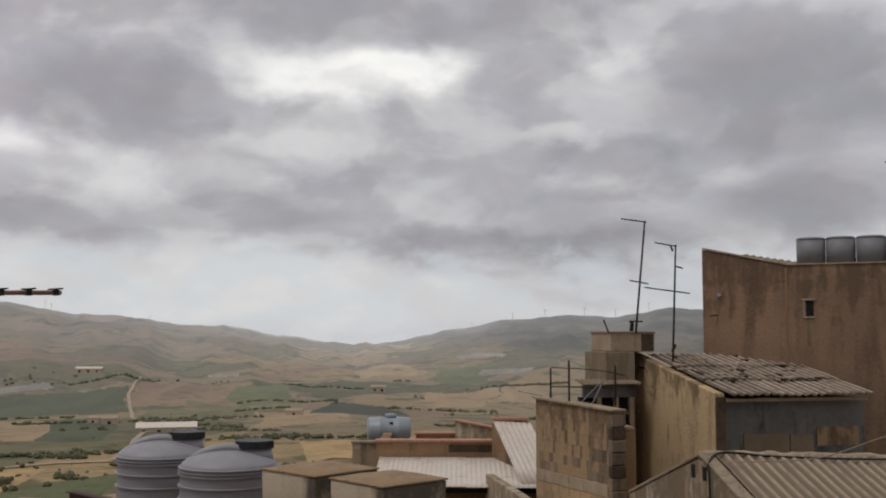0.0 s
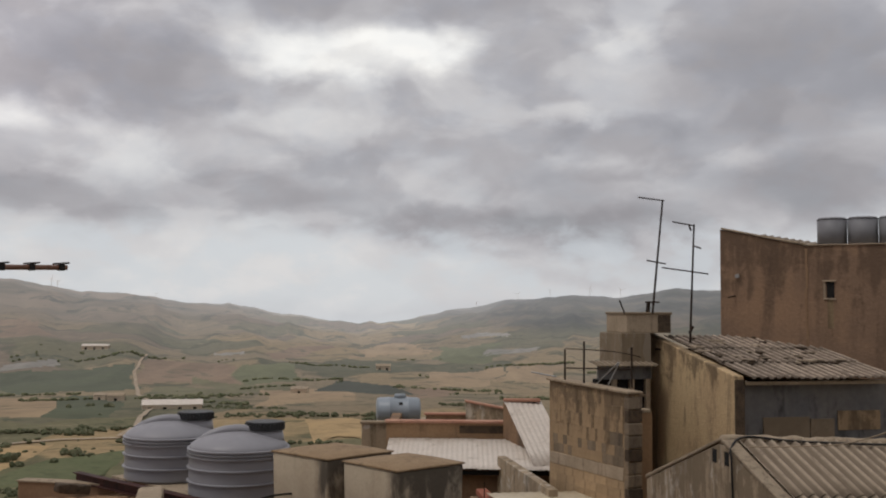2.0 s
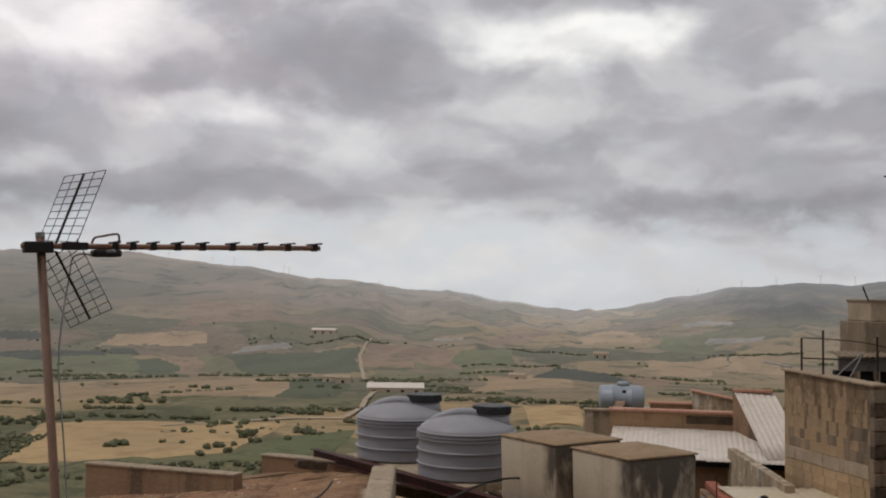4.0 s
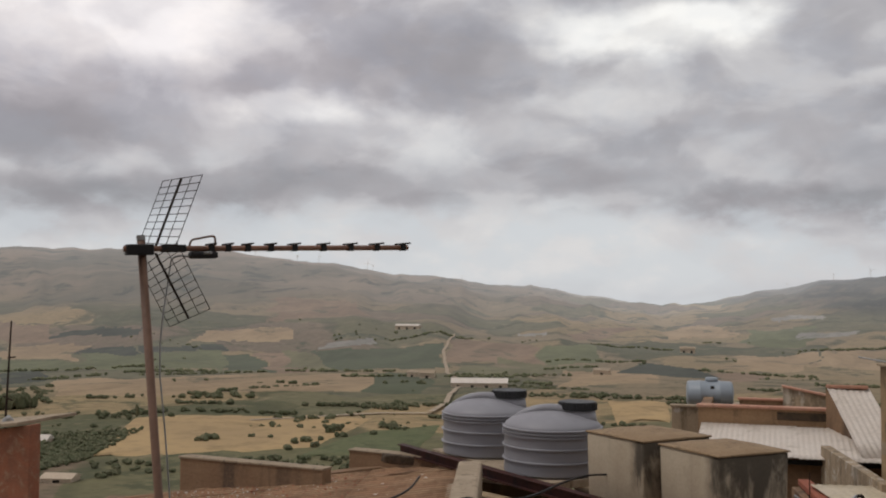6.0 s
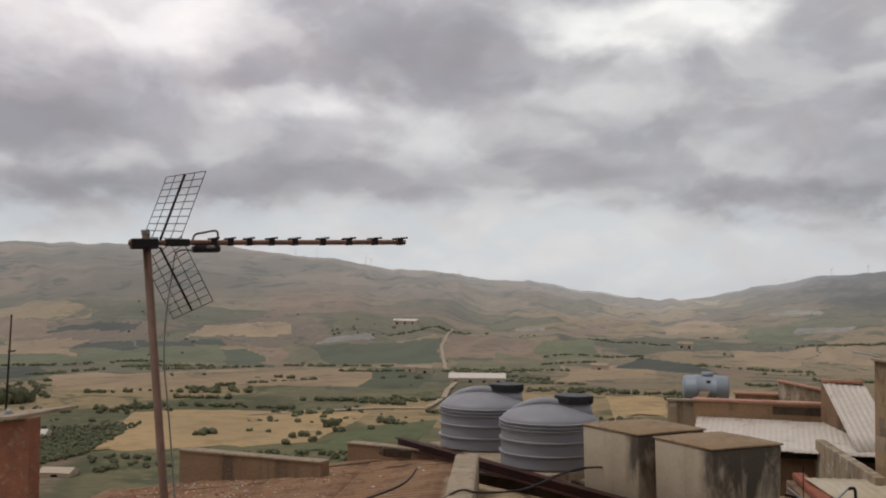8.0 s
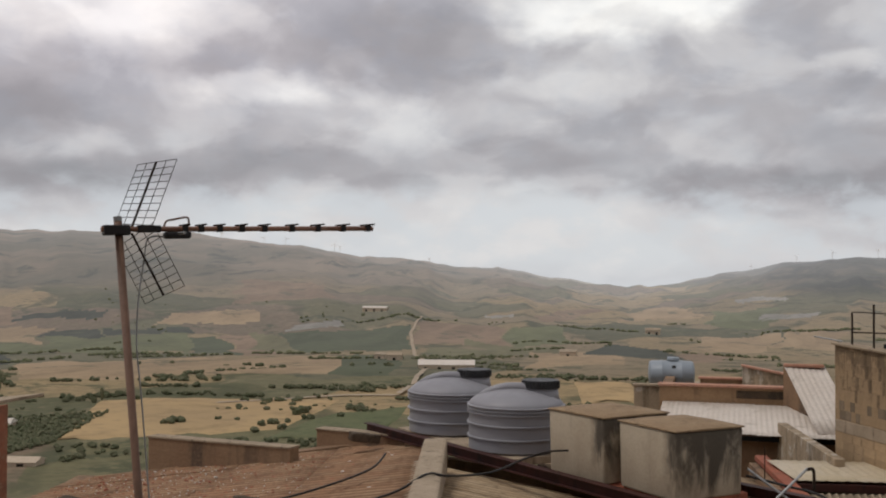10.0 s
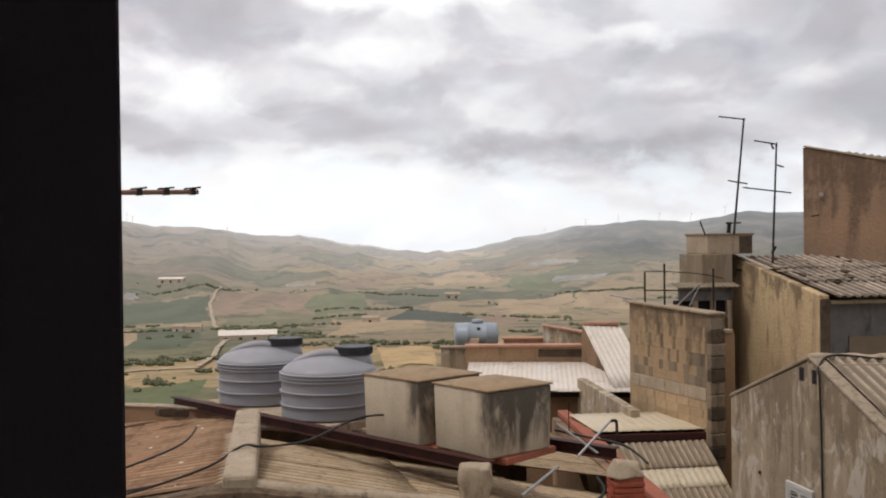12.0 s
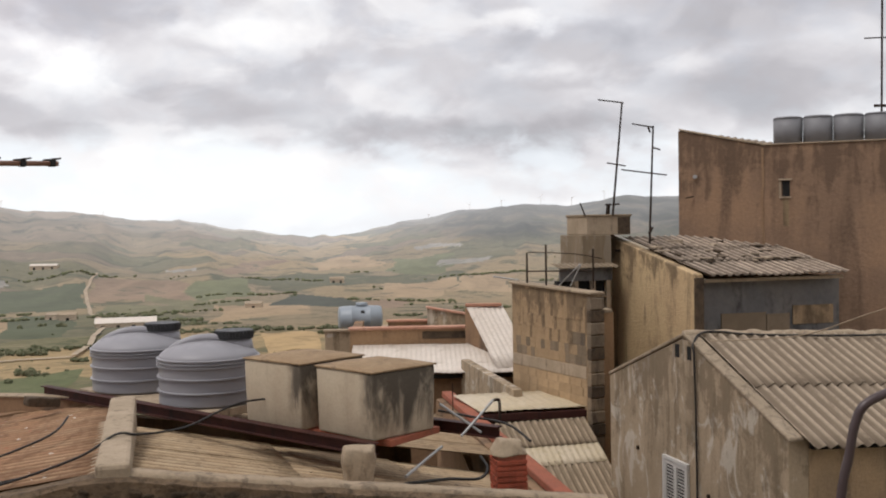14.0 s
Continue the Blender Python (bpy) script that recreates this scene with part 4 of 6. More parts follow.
def near_house():
    h = thing("near_house", NEAR, "low stone house with a patched gable roof of ribbed sheets", "house")
    # front gable wall, apex at the origin; slopes fall left and right
    for nm, outline in (("front_wall", [(-6.2, -0.02, -0.92), (0, -0.02, -0.13), (5.34, -0.02, -0.89), (5.34, -0.02, -7), (-6.2, -0.02, -7)]),):
        part(nm, prism([(x, y, z - 0.03) for x, y, z in outline], (0, 0.32, 0)), M["dark_stone"], h, "dark rubble stone gable wall")
    bm = bmesh.new()
    rings = []
    for k in range(97):
        x = -6.2 + 11.45 * k / 96
        z = (0.128 * x if x < 0 else -0.141 * x) - (0.06 if x < 0 else 0.075)
        ring = []
        for y, dz in ((-0.05, -0.26), (-0.05, -0.01), (0.0, 0.03), (0.22, 0.035), (0.27, -0.26)):
            n = noise.noise_vector((x * 3.1, y * 4.0, dz * 6.0)) * 0.026
            ring.append(bm.verts.new((x, y + n.y, z + dz + n.z + 0.012 * noise.noise((x * 9.0, y, 3.0)))))
        rings.append(ring)
    for p, q in zip(rings, rings[1:]):
        for j in range(4):
            bm.faces.new((p[j], q[j], q[j + 1], p[j + 1]))
    part("coping", bm, M["rubble_cap"], h, "rough coping of rubble and old mortar")
    bm = bmesh.new()
    rings = []
    for k in range(121):
        x = -0.1 + 5.4 * k / 120
        z = -0.141 * x - 0.03 + 0.012 * noise.noise((x * 4.0, 0.0, 2.0))
        w = 0.16 + 0.05 * noise.noise((x * 2.2, 5.0, 0.0))
        rings.append([bm.verts.new(p) for p in ((x, 0.02, z - 0.05), (x, 0.03, z + 0.012), (x, 0.05 + w, z + 0.025), (x, 0.09 + w, z - 0.06))])
    for p, q in zip(rings, rings[1:]):
        for j in range(3):
            bm.faces.new((p[j], q[j], q[j + 1], p[j + 1]))
    part("mortar_flashing", bm, M["mortar"], h, "pale mortar flashing along the gable's top", True)
    lumps = random.Random(8)
    stones_of = []
    for k in range(4):
        b = bmesh.new()
        bmesh.ops.create_icosphere(b, subdivisions=1, radius=1.0)
        for v in b.verts:
            v.co *= lumps.uniform(0.72, 1.1)
        stones_of.append(mesh_of(b, "stone", M["rubble_cap"] if k % 2 else M["dark_stone"], True))
    for k in range(280):
        x = lumps.uniform(-2.6, 5.2)
        top = (0.128 * x if x < 0 else -0.141 * x) - 0.14
        o = new("stone", stones_of[k % 4])
        o.parent = h
        o.matrix_local = pose(x, -0.045, top - lumps.uniform(0.0, 0.30), 0, lumps.uniform(-30, 30), 0) @ Matrix.Diagonal((lumps.uniform(0.05, 0.10), 0.035, lumps.uniform(0.03, 0.06), 1))
    part("side_wall", prism([(5.12, 0.3, -7), (5.34, 0.3, -7), (6.28, 9.9, -7), (6.04, 9.9, -7)], (0, 0, 5.71)), M["plaster_brown"], h)
    part("side_wall", box((-6.2, 0.3, -7), (-5.9, 6.8, -1.05)), M["plaster_brown"], h)
    part("back_wall", prism([(-6.2, 6.8, -1.15), (-1.6, 6.8, -0.5), (4.7, 6.8, -1.3), (4.7, 6.8, -7), (-6.2, 6.8, -7)], (0, 0.3, 0)), M["plaster_brown"], h)
    # ridge of mortar running away from the front
    bm = bmesh.new()
    add_box(bm, (-0.17, 0.0, -0.42), (0.17, 4.15, 0.07), 0.05)
    for v in bm.verts:
        v.co.x += 0.03 * noise.noise((v.co.y * 1.3, 0, 0))
    part("ridge", bm, M["cement"], h, "broad mortar ridge cap")
    part("mortar_band", prism([(-0.40, 0.2, -0.125), (-0.17, 0.2, -0.05), (-0.17, 0.2, -0.12), (-0.40, 0.2, -0.19)], (0, 3.9, -0.17)), M["mortar"], h, "pale mortar fillet beside the ridge")
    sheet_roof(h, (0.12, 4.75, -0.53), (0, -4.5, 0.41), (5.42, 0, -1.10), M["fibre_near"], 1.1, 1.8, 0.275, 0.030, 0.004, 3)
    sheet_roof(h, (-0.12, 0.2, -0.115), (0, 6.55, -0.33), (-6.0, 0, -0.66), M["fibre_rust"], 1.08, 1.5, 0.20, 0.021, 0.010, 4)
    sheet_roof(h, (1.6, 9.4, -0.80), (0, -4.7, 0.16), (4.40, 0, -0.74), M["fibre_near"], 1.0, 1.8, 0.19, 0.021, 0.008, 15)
    # clay edging along the eave
    part("eave_edging", prism([(5.24, 0.25, -1.27), (5.47, 0.25, -1.27), (6.42, 10.0, -1.27), (6.18, 10.0, -1.27)], (0, 0, 0.115), 0.02), M["clay"], h, "red clay edging along the eave")
    return h


near_house()


def beam_profile(length):
    """An I-beam along x, top flange at z = 0."""
    bm = bmesh.new()
    add_box(bm, (0, -0.07, -0.016), (length, 0.07, 0.0), 0.003)
    add_box(bm, (0, -0.006, -0.139), (length, 0.006, -0.016))
    add_box(bm, (0, -0.07, -0.155), (length, 0.07, -0.139), 0.003)
    return bm


TURN = -38.0        # the tank platform stands askew to the streets
for at, length in (((-6.10, 16.94, -2.61), 6.85), ((-5.2, 18.20, -2.74), 7.7)):
    b = tagged(part("steel_beam", beam_profile(length), M["beam"]), "red-brown painted steel beam under the water tanks", "beam", "beams under the tanks")
    b.matrix_world = pose(*at, 0, 1.25 if at[2] > -2.7 else 0, TURN)


def cement_tank(at, side=1.1, height=0.90):
    t = thing("cement_water_tank", at, "square fibre-cement water tank with a browned lid", "water tank", "cement water tanks")
    bm = bmesh.new()
    k = 0.03
    add_box(bm, (-side / 2, -side / 2, 0), (side / 2, side / 2, height), 0.03)
    for v in bm.verts:
        f = 1 - k * (1 - v.co.z / height)
        v.co.x *= f
        v.co.y *= f
    part("body", bm, M["tank_side"], t, "", True)
    bm = bmesh.new()
    add_box(bm, (-side / 2 - 0.015, -side / 2 - 0.015, height), (side / 2 + 0.015, side / 2 + 0.015, height + 0.022), 0.008)
    bmesh.ops.subdivide_edges(bm, edges=list(bm.edges), cuts=3, use_grid_fill=True)
    for v in bm.verts:
        if v.co.z > height + 0.02:
            v.co.z += 0.03 * (1 - min(1, (v.co.xy.length / (side * 0.6)) ** 2))
    part("lid", bm, M["tank_lid"], t, "brown lichened lid", True)
    return t


def plastic_tank(at):
    t = thing("plastic_water_tank", at, "ribbed grey plastic water tank with a black screw lid", "water tank", "round plastic water tanks")
    prof = [(0.0, 0.0), (0.70, 0.0), (0.735, 0.03)]
    for z in (0.215, 0.415, 0.585, 0.635, 0.685):
        prof += [(0.732, z - 0.017), (0.764, z - 0.010), (0.766, z + 0.008), (0.732, z + 0.016)]
    prof += [(0.728, 0.72), (0.70, 0.755), (0.62, 0.815), (0.50, 0.87), (0.34, 0.915), (0.17, 0.938), (0.0, 0.945)]
    bm = bmesh.new()
    seg = 48
    rings = [[bm.verts.new((r * math.cos(k * math.tau / seg), r * math.sin(k * math.tau / seg), z)) for k in range(seg)] for r, z in prof[1:-1]]
    lo, hi = bm.verts.new((0, 0, prof[0][1])), bm.verts.new((0, 0, prof[-1][1]))
    for a, b in zip(rings, rings[1:]):
        for k in range(seg):
            bm.faces.new((a[k], a[(k + 1) % seg], b[(k + 1) % seg], b[k]))
    for k in range(seg):
        bm.faces.new((lo, rings[0][(k + 1) % seg], rings[0][k]))
        bm.faces.new((hi, rings[-1][k], rings[-1][(k + 1) % seg]))
    part("body", bm, M["tank_grey"], t, "", "crisp")
    # raised arch over the dome and the neck of the filler
    arch = [(0.72 * math.sin(a), -0.10, 0.43 + 0.535 * math.cos(a)) for a in (-1.15 + 2.3 * k / 8 for k in range(9))]
    tube("rib", arch, 0.07, M["tank_grey"], t)
    part("neck", rod((0.38, 0.05, 0.70), (0.38, 0.05, 0.955), 0.31, 0.265, 32), M["tank_grey"], t, "", True)
    bm = rod((0.38, 0.05, 0.945), (0.38, 0.05, 1.065), 0.296, 0.284, 32)
    for k in range(32):
        a = k * math.tau / 32
        add_box(bm, (-0.008, -0.012, -0.045), (0.008, 0.012, 0.045), 0, pose(0.38 + 0.292 * math.cos(a), 0.05 + 0.292 * math.sin(a), 1.0, 0, 0, math.degrees(a)))
    part("screw_lid", bm, M["lid_black"], t, "black ribbed screw lid")
    return t


cement_tank(pose(-0.72, 13.68, -2.79, 0, 0, TURN - 9), 1.1, 0.84)
cement_tank(pose(-1.72, 14.50, -2.79, 0, 0, TURN - 5), 1.16, 0.86)
plastic_tank(pose(-3.30, 15.95, -2.75, 0, 0, 5))
plastic_tank(pose(-4.70, 17.35, -2.75, 0, 0, 5))


# ---- gable house ----
GABLE = grid_frame(4.46, 12.97, 0)


def gable_house():
    h = thing("gable_house", GABLE, "grey plastered gable house with an old corrugated roof", "house")
    W, E_, F, A, sag = 5.15, -2.90, -2.79, -1.88, -0.045      # near eave, far eave, apex, fall of the ridge
    part("gable_wall", prism([(0, 0, -9), (0, 0, E_), (0, W / 2, A), (0, W, F), (0, W, -9)], (0.3, 0, 0), 0.015), M["plaster_gable"], h, "stained gable wall with flaking plaster")
    part("front_wall", prism([(0.3, 0, -9), (0.3, 0, E_ - 0.08), (9.5, 0, E_ - 0.08 + 9.2 * sag), (9.5, 0, -9)], (0, 0.3, 0)), M["block"], h, "ochre block front wall")
    part("back_wall", box((0.3, W - 0.3, -9), (9.5, W, F - 0.5)), M["plaster_brown"], h)
    rise = A - E_
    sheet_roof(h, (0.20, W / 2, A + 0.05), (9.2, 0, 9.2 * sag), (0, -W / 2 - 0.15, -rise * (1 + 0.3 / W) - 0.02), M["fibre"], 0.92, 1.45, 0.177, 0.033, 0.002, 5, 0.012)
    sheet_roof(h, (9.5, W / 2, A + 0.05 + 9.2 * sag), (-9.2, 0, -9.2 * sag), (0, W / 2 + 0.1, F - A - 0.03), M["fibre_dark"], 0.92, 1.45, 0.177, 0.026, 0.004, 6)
    part("verge", prism([(-0.02, -0.04, E_ - 0.03), (-0.02, W / 2, A + 0.02), (-0.02, W + 0.02, F - 0.02), (-0.02, W + 0.02, F + 0.05), (-0.02, W / 2, A + 0.075), (-0.02, -0.04, E_ + 0.03)], (0.22, 0, 0), 0.02), M["verge"], h, "rough cement verge")
    # black strip that stands in for the shadow line below the eave
    part("eave_shade_strip", prism([(0.30, -0.09, E_ - 0.13), (0.30, -0.09, E_ - 0.05), (9.4, -0.09, E_ - 0.05 + 9.1 * sag), (9.4, -0.09, E_ - 0.13 + 9.1 * sag)], (0, 0.085, 0)), M["void"], h, "black strip painting the shade under the eave")
    bm = bmesh.new()
    add_rod(bm, (0.0, W / 2, A + 0.04), (9.4, W / 2, A + 0.04 + 9.4 * sag), 0.075, None, 12)
    bmesh.ops.subdivide_edges(bm, edges=[e for e in bm.edges if abs(e.verts[0].co.x - e.verts[1].co.x) > 2], cuts=90)
    for v in bm.verts:
        v.co += Vector((0, 0.03, 0.026)) * noise.noise((v.co.x * 4.6, v.co.y * 3, 1.0))
    part("ridge_cap", bm, M["cement"], h, "ragged mortar ridge cap", True)
    return h


gable_house()


# ---- ochre house with the lean-to roof ----
SHED = grid_frame(5.0, 18.87, 0)


def ochre_house():
    h = thing("ochre_house", SHED, "ochre rendered outbuilding with a broken corrugated roof", "house")
    part("side_wall", prism([(0, 0, -8), (0, 0, -1.13), (0, 4.0, -0.385), (0, 4.0, -8)], (0.19, 0, 0), 0.02), M["plaster_yellow"], h, "peeling ochre side wall")
    part("front_panel", box((0.195, 0.25, -8), (3.3, 0.4, -1.24)), M["grey_panel"], h, "dark grey sheet front")
    part("corner_pier", box((0.003, -0.03, -8), (0.19, 0.245, -1.19), 0.02), M["dark_stone"], h, "dark stone corner")
    part("downpipe", rod((0.235, 0.20, -4), (0.25, 0.20, -1.33), 0.03), M["chip"], h, "pale downpipe")
    part("back_wall", box((0.3, 3.1, -8), (3.4, 3.3, -0.75)), M["plaster_brown"], h)
    part("end_wall", box((3.02, 0.4, -8), (3.2, 3.1, -1.25)), M["plaster_brown"], h)
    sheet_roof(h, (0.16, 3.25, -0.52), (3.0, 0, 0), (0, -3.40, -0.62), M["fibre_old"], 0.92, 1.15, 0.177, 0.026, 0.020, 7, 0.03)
    return h


ochre_house()

# ---- tall brown building ----
BIG = pose(5.73, 22.5, 0, 0, 0, -26.0)


def tall_building():
    h = thing("tall_building", BIG, "tall brown rendered building with small window and roof tanks", "building")
    part("front_wall", prism([(0, 0, -9), (0, 0, 1.81), (1.75, 0, 1.42), (9, 0, 1.42), (9, 0, -9)], (0, 0.3, 0), 0.01), M["plaster_sooty"], h)
    part("side_wall", box((0, 0.3, -9), (0.3, 7, 1.70)), M["plaster_sooty"], h)
    part("back_wall", box((0.3, 6.7, -9), (9, 7, 1.4)), M["plaster_brown"], h)
    part("roof_slab", box((0.3, 0.3, 1.20), (9, 6.7, 1.36)), M["cement"], h)
    return h


tall_building()


def roof_tank(at):
    t = thing("roof_tank", at, "small dark grey drum tank on a parapet", "water tank", "drum tanks on the tall building")
    bm = rod((0, 0, 0), (0, 0, 0.55), 0.297, None, 32)
    part("drum", bm, M["drum_grey"], t, "", True)
    part("lid", rod((0, 0, 0.55), (0, 0, 0.59), 0.305, 0.27, 32), M["drum_grey"], t, "", True)
    return t


for k in range(5):
    roof_tank(BIG @ pose(2.25 + 0.60 * k, 0.35, 1.42))

# ---- block-built house with the terrace ----
BLOCK = pose(2.0, 22.1, 0, 0, 0, -65.0)


def block_house():
    h = thing("block_house", BLOCK, "unplastered block house with a stained roof terrace wall", "house")
    part("block_wall", prism([(0, 0, -8), (0, 0, -1.42), (2.85, 0, -1.50), (2.85, 0, -8)], (0, 0.25, 0)), M["block"], h)
    part("return_wall", box((0.0, 0.25, -8), (0.25, 4, -1.5)), M["block"], h)
    part("terrace_floor", box((0.25, 0.25, -2.24), (1.5, 1.2, -2.1)), M["cement"], h)
    return h


block_house()

# chimney block and water cistern behind the terrace
CH = grid_frame(3.42, 21.5, 0)
c = thing("cistern_block", CH, "square cement cistern on a brown rendered block", "cistern")
part("block", box((0, 0, -8), (0.66, 1.2, -0.42), 0.02), M["plaster_gable"], c)
part("cistern", box((0.12, 0.02, -0.42), (1.12, 1.1, 0.0), 0.02), M["cement"], c)

# ---- white-roofed house beyond ----
def white_house():
    h = thing("white_roofed_house", pose(0, 0, 0), "low house with white ribbed roof and brown parapets", "house")
    part("parapet", box((-1.68, 26.2, -9), (1.35, 26.45, -2.80)), M["plaster_ochre"], h)
    part("side_parapet", box((-2.42, 27.6, -9), (-1.683, 27.8, -2.98)), M["plaster_gable"], h)
    part("coping", box((-2.46, 27.56, -2.98), (-1.69, 27.84, -2.92), 0.01), M["mortar"], h, "pale mortar coping")
    part("coping", box((-1.72, 26.15, -2.80), (1.38, 26.5, -2.74), 0.01), M["coping_red"], h, "red coping")
    part("left_wall", box((-1.68, 26.45, -9), (-1.43, 31, -2.85)), M["plaster_brown"], h)
    part("terrace", box((-1.43, 26.45, -3.3), (1.3, 31, -3.15)), M["cement"], h)
    sheet_roof(h, (-1.6, 26.15, -3.17), (4.3, -0.3, 0), (0.1, -2.3, -0.36), M["sheet_white"], 1.0, 2.4, 0.12, 0.006, 0.002, 8)
    part("lower_wall", box((-1.4, 24.2, -9), (2.6, 24.4, -3.62)), M["plaster_brown"], h)
    sheet_roof(h, (1.26, 26.0, -2.24), (0.90, 0.0, 0), (1.05, -2.0, -1.14), M["sheet_white"], 0.9, 2.4, 0.12, 0.009, 0.002, 9)
    part("stair_wall", prism([(1.24, 26.1, -2.28), (1.24, 26.1, -3.4), (2.28, 24.05, -3.45)], (0.08, 0, 0)), M["plaster_brown"], h)
    return h


white_house()

# low wall and lesser roofs between the houses
lw = thing("low_wall", grid_frame(1.82, 20.5, 0), "stained grey garden wall with sloping cap", "wall")
part("wall", prism([(0, 0, -8), (0, 0, -3.45), (0, 3.5, -3.28), (0, 3.5, -8)], (0.2, 0, 0), 0.01), M["plaster_gable"], lw)

lr = thing("lower_house", grid_frame(1.0, 19.05, 0), "lower house with grey corrugated roof and one pale sheet row", "house")
part("walls", box((-0.3, -1.75, -9), (1.95, 0.0, -4.95)), M["plaster_brown"], lr)
sheet_roof(lr, (-0.5, 0.0, -3.84), (2.6, 0, 0), (0, -0.55, -0.30), M["fibre_dark"], 0.87, 0.8, 0.12, 0.018, 0.004, 10)
sheet_roof(lr, (-0.5, -0.52, -4.14), (2.6, 0, 0), (0, -0.45, -0.25), M["sheet_pale"], 0.87, 0.6, 0.12, 0.008, 0.004, 12)
sheet_roof(lr, (-0.5, -0.97, -4.40), (2.6, 0, 0), (0, -1.05, -0.60), M["fibre_dark"], 0.87, 1.3, 0.12, 0.018, 0.004, 13)
wr = thing("white_canopy", grid_frame(0.62, 20.7, 0), "white sheet canopy with a dark gutter", "canopy")
sheet_roof(wr, (0.0, 0, -3.56), (2.2, 0, -0.04), (0.1, -1.5, -0.06), M["sheet_pale"], 1.1, 1.5, 0.2, 0.006, 0.003, 11)
part("gutter", box((0.08, -1.60, -3.82), (2.32, -1.48, -3.68), 0.01, pose(0, 0, 0, 0, 1.0, 0)), M["beam"], wr, "dark red-brown gutter")
part("wall", box((0.1, -0.15, -8), (2.2, 0.0, -3.66)), M["plaster_brown"], wr)
part("second_fascia", box((0.10, -1.40, -3.98), (2.25, -1.34, -3.86), 0.01), M["cement"], wr, "pale lower fascia")


# ---- television antenna close by ----
def tv_antenna():
    an = thing("tv_antenna", pose(-2.70, 4.08, 0), "television antenna with grid reflector on a leaning mast", "antenna")
    part("mast", rod((0.335, 0, -3.2), (0.0, 0, 0.185), 0.0172, None, 16), M["mast"], an, "brown weathered tube mast", True)
    part("mast_cap", rod((0.0, 0, 0.185), (-0.002, 0, 0.205), 0.018, None, 16), M["galv"], an)
    head, tip = Vector((0.01, -0.03, 0.150)), Vector((0.84, 0.85, 0.185))
    b = (tip - head).normalized()
    w = Vector((-b.y, b.x, 0)).normalized()
    up = w.cross(b) * -1 if w.cross(b).z < 0 else w.cross(b)
    L = (tip - head).length

    def at(s, a=0.0, h=0.0):
        return head + b * (s * L) + w * a + up * h

    part("boom", rod(at(-0.05), at(1.01), 0.0115, None, 14), M["antenna_boom"], an, "brown boom", True)
    turn = Matrix((b, w, up)).transposed().to_4x4()
    part("mast_clamp", box((-0.065, -0.026, -0.026), (0.045, 0.026, 0.018), 0.006, Matrix.Translation(at(0.01)) @ turn), M["black"], an)
    part("reflector_hinge", box((-0.05, -0.02, -0.015), (0.05, 0.02, 0.016), 0.004, Matrix.Translation(at(0.115)) @ turn), M["black"], an)
    for sgn in (1, -1):
        hw, ln = 0.30, 0.305 if sgn > 0 else 0.30
        twist = 0.05 if sgn > 0 else -0.15                    # the two screens have sagged unequally
        wing = w + up * twist
        lean = (b * (0.34 if sgn > 0 else 0.43) + up * sgn * 0.88).normalized()
        o = at(0.055, 0, 0.012 * sgn - 0.006)
        spine = part("reflector_spine", rod(o, o + lean * ln, 0.0052, None, 8), M["iron"], an, "spine of the wire grid reflector")
        for k in range(5):
            a = -hw + 2 * hw * k / 4
            part("wire", rod(o + wing * a + lean * 0.01, o + wing * a + lean * ln, 0.0016, None, 6), M["iron"], spine)
        for k in range(10):
            d = 0.015 + (ln - 0.015) * k / 9
            part("wire", rod(o - wing * hw + lean * d, o + wing * hw + lean * d, 0.0016, None, 6), M["iron"], spine)
    # driven dipole with its loop and connection box
    o = at(0.215)
    tube("dipole_loop", [at(0.17, 0, 0.012), at(0.18, 0, 0.035), at(0.205, -0.01, 0.042), at(0.24, -0.015, 0.050), at(0.255, -0.015, 0.045), at(0.257, -0.012, 0.012)], 0.0045, M["mast"], an)
    part("connection_box", box((-0.055, -0.03, -0.042), (0.06, 0.03, -0.012), 0.01, Matrix.Translation(o) @ turn), M["black"], an)
    part("dipole", rod(at(0.215, -0.12, -0.02), at(0.215, 0.12, -0.02), 0.006, None, 8), M["galv"], an)
    for s in (0.245, 0.305, 0.375, 0.46, 0.55, 0.662, 0.77, 0.878, 0.988):
        bm = box((-0.013, -0.014, -0.014), (0.013, 0.014, 0.018), 0.003, Matrix.Translation(at(s)) @ turn)
        c = part("director_clip", bm, M["black"], an)
        part("director", rod(at(s, -0.075, 0.018), at(s, 0.075, 0.018), 0.004, None, 8), M["iron"], c)
    tube("feed_cable", [at(0.20, 0, -0.04), at(0.12, 0.005, -0.035), at(0.10, 0.01, -0.12), Vector((0.09, 0.01, -0.3)), Vector((0.14, 0.012, -0.8)), Vector((0.36, 0.02, -3.15))], 0.0035, M["galv"], an)


tv_antenna()


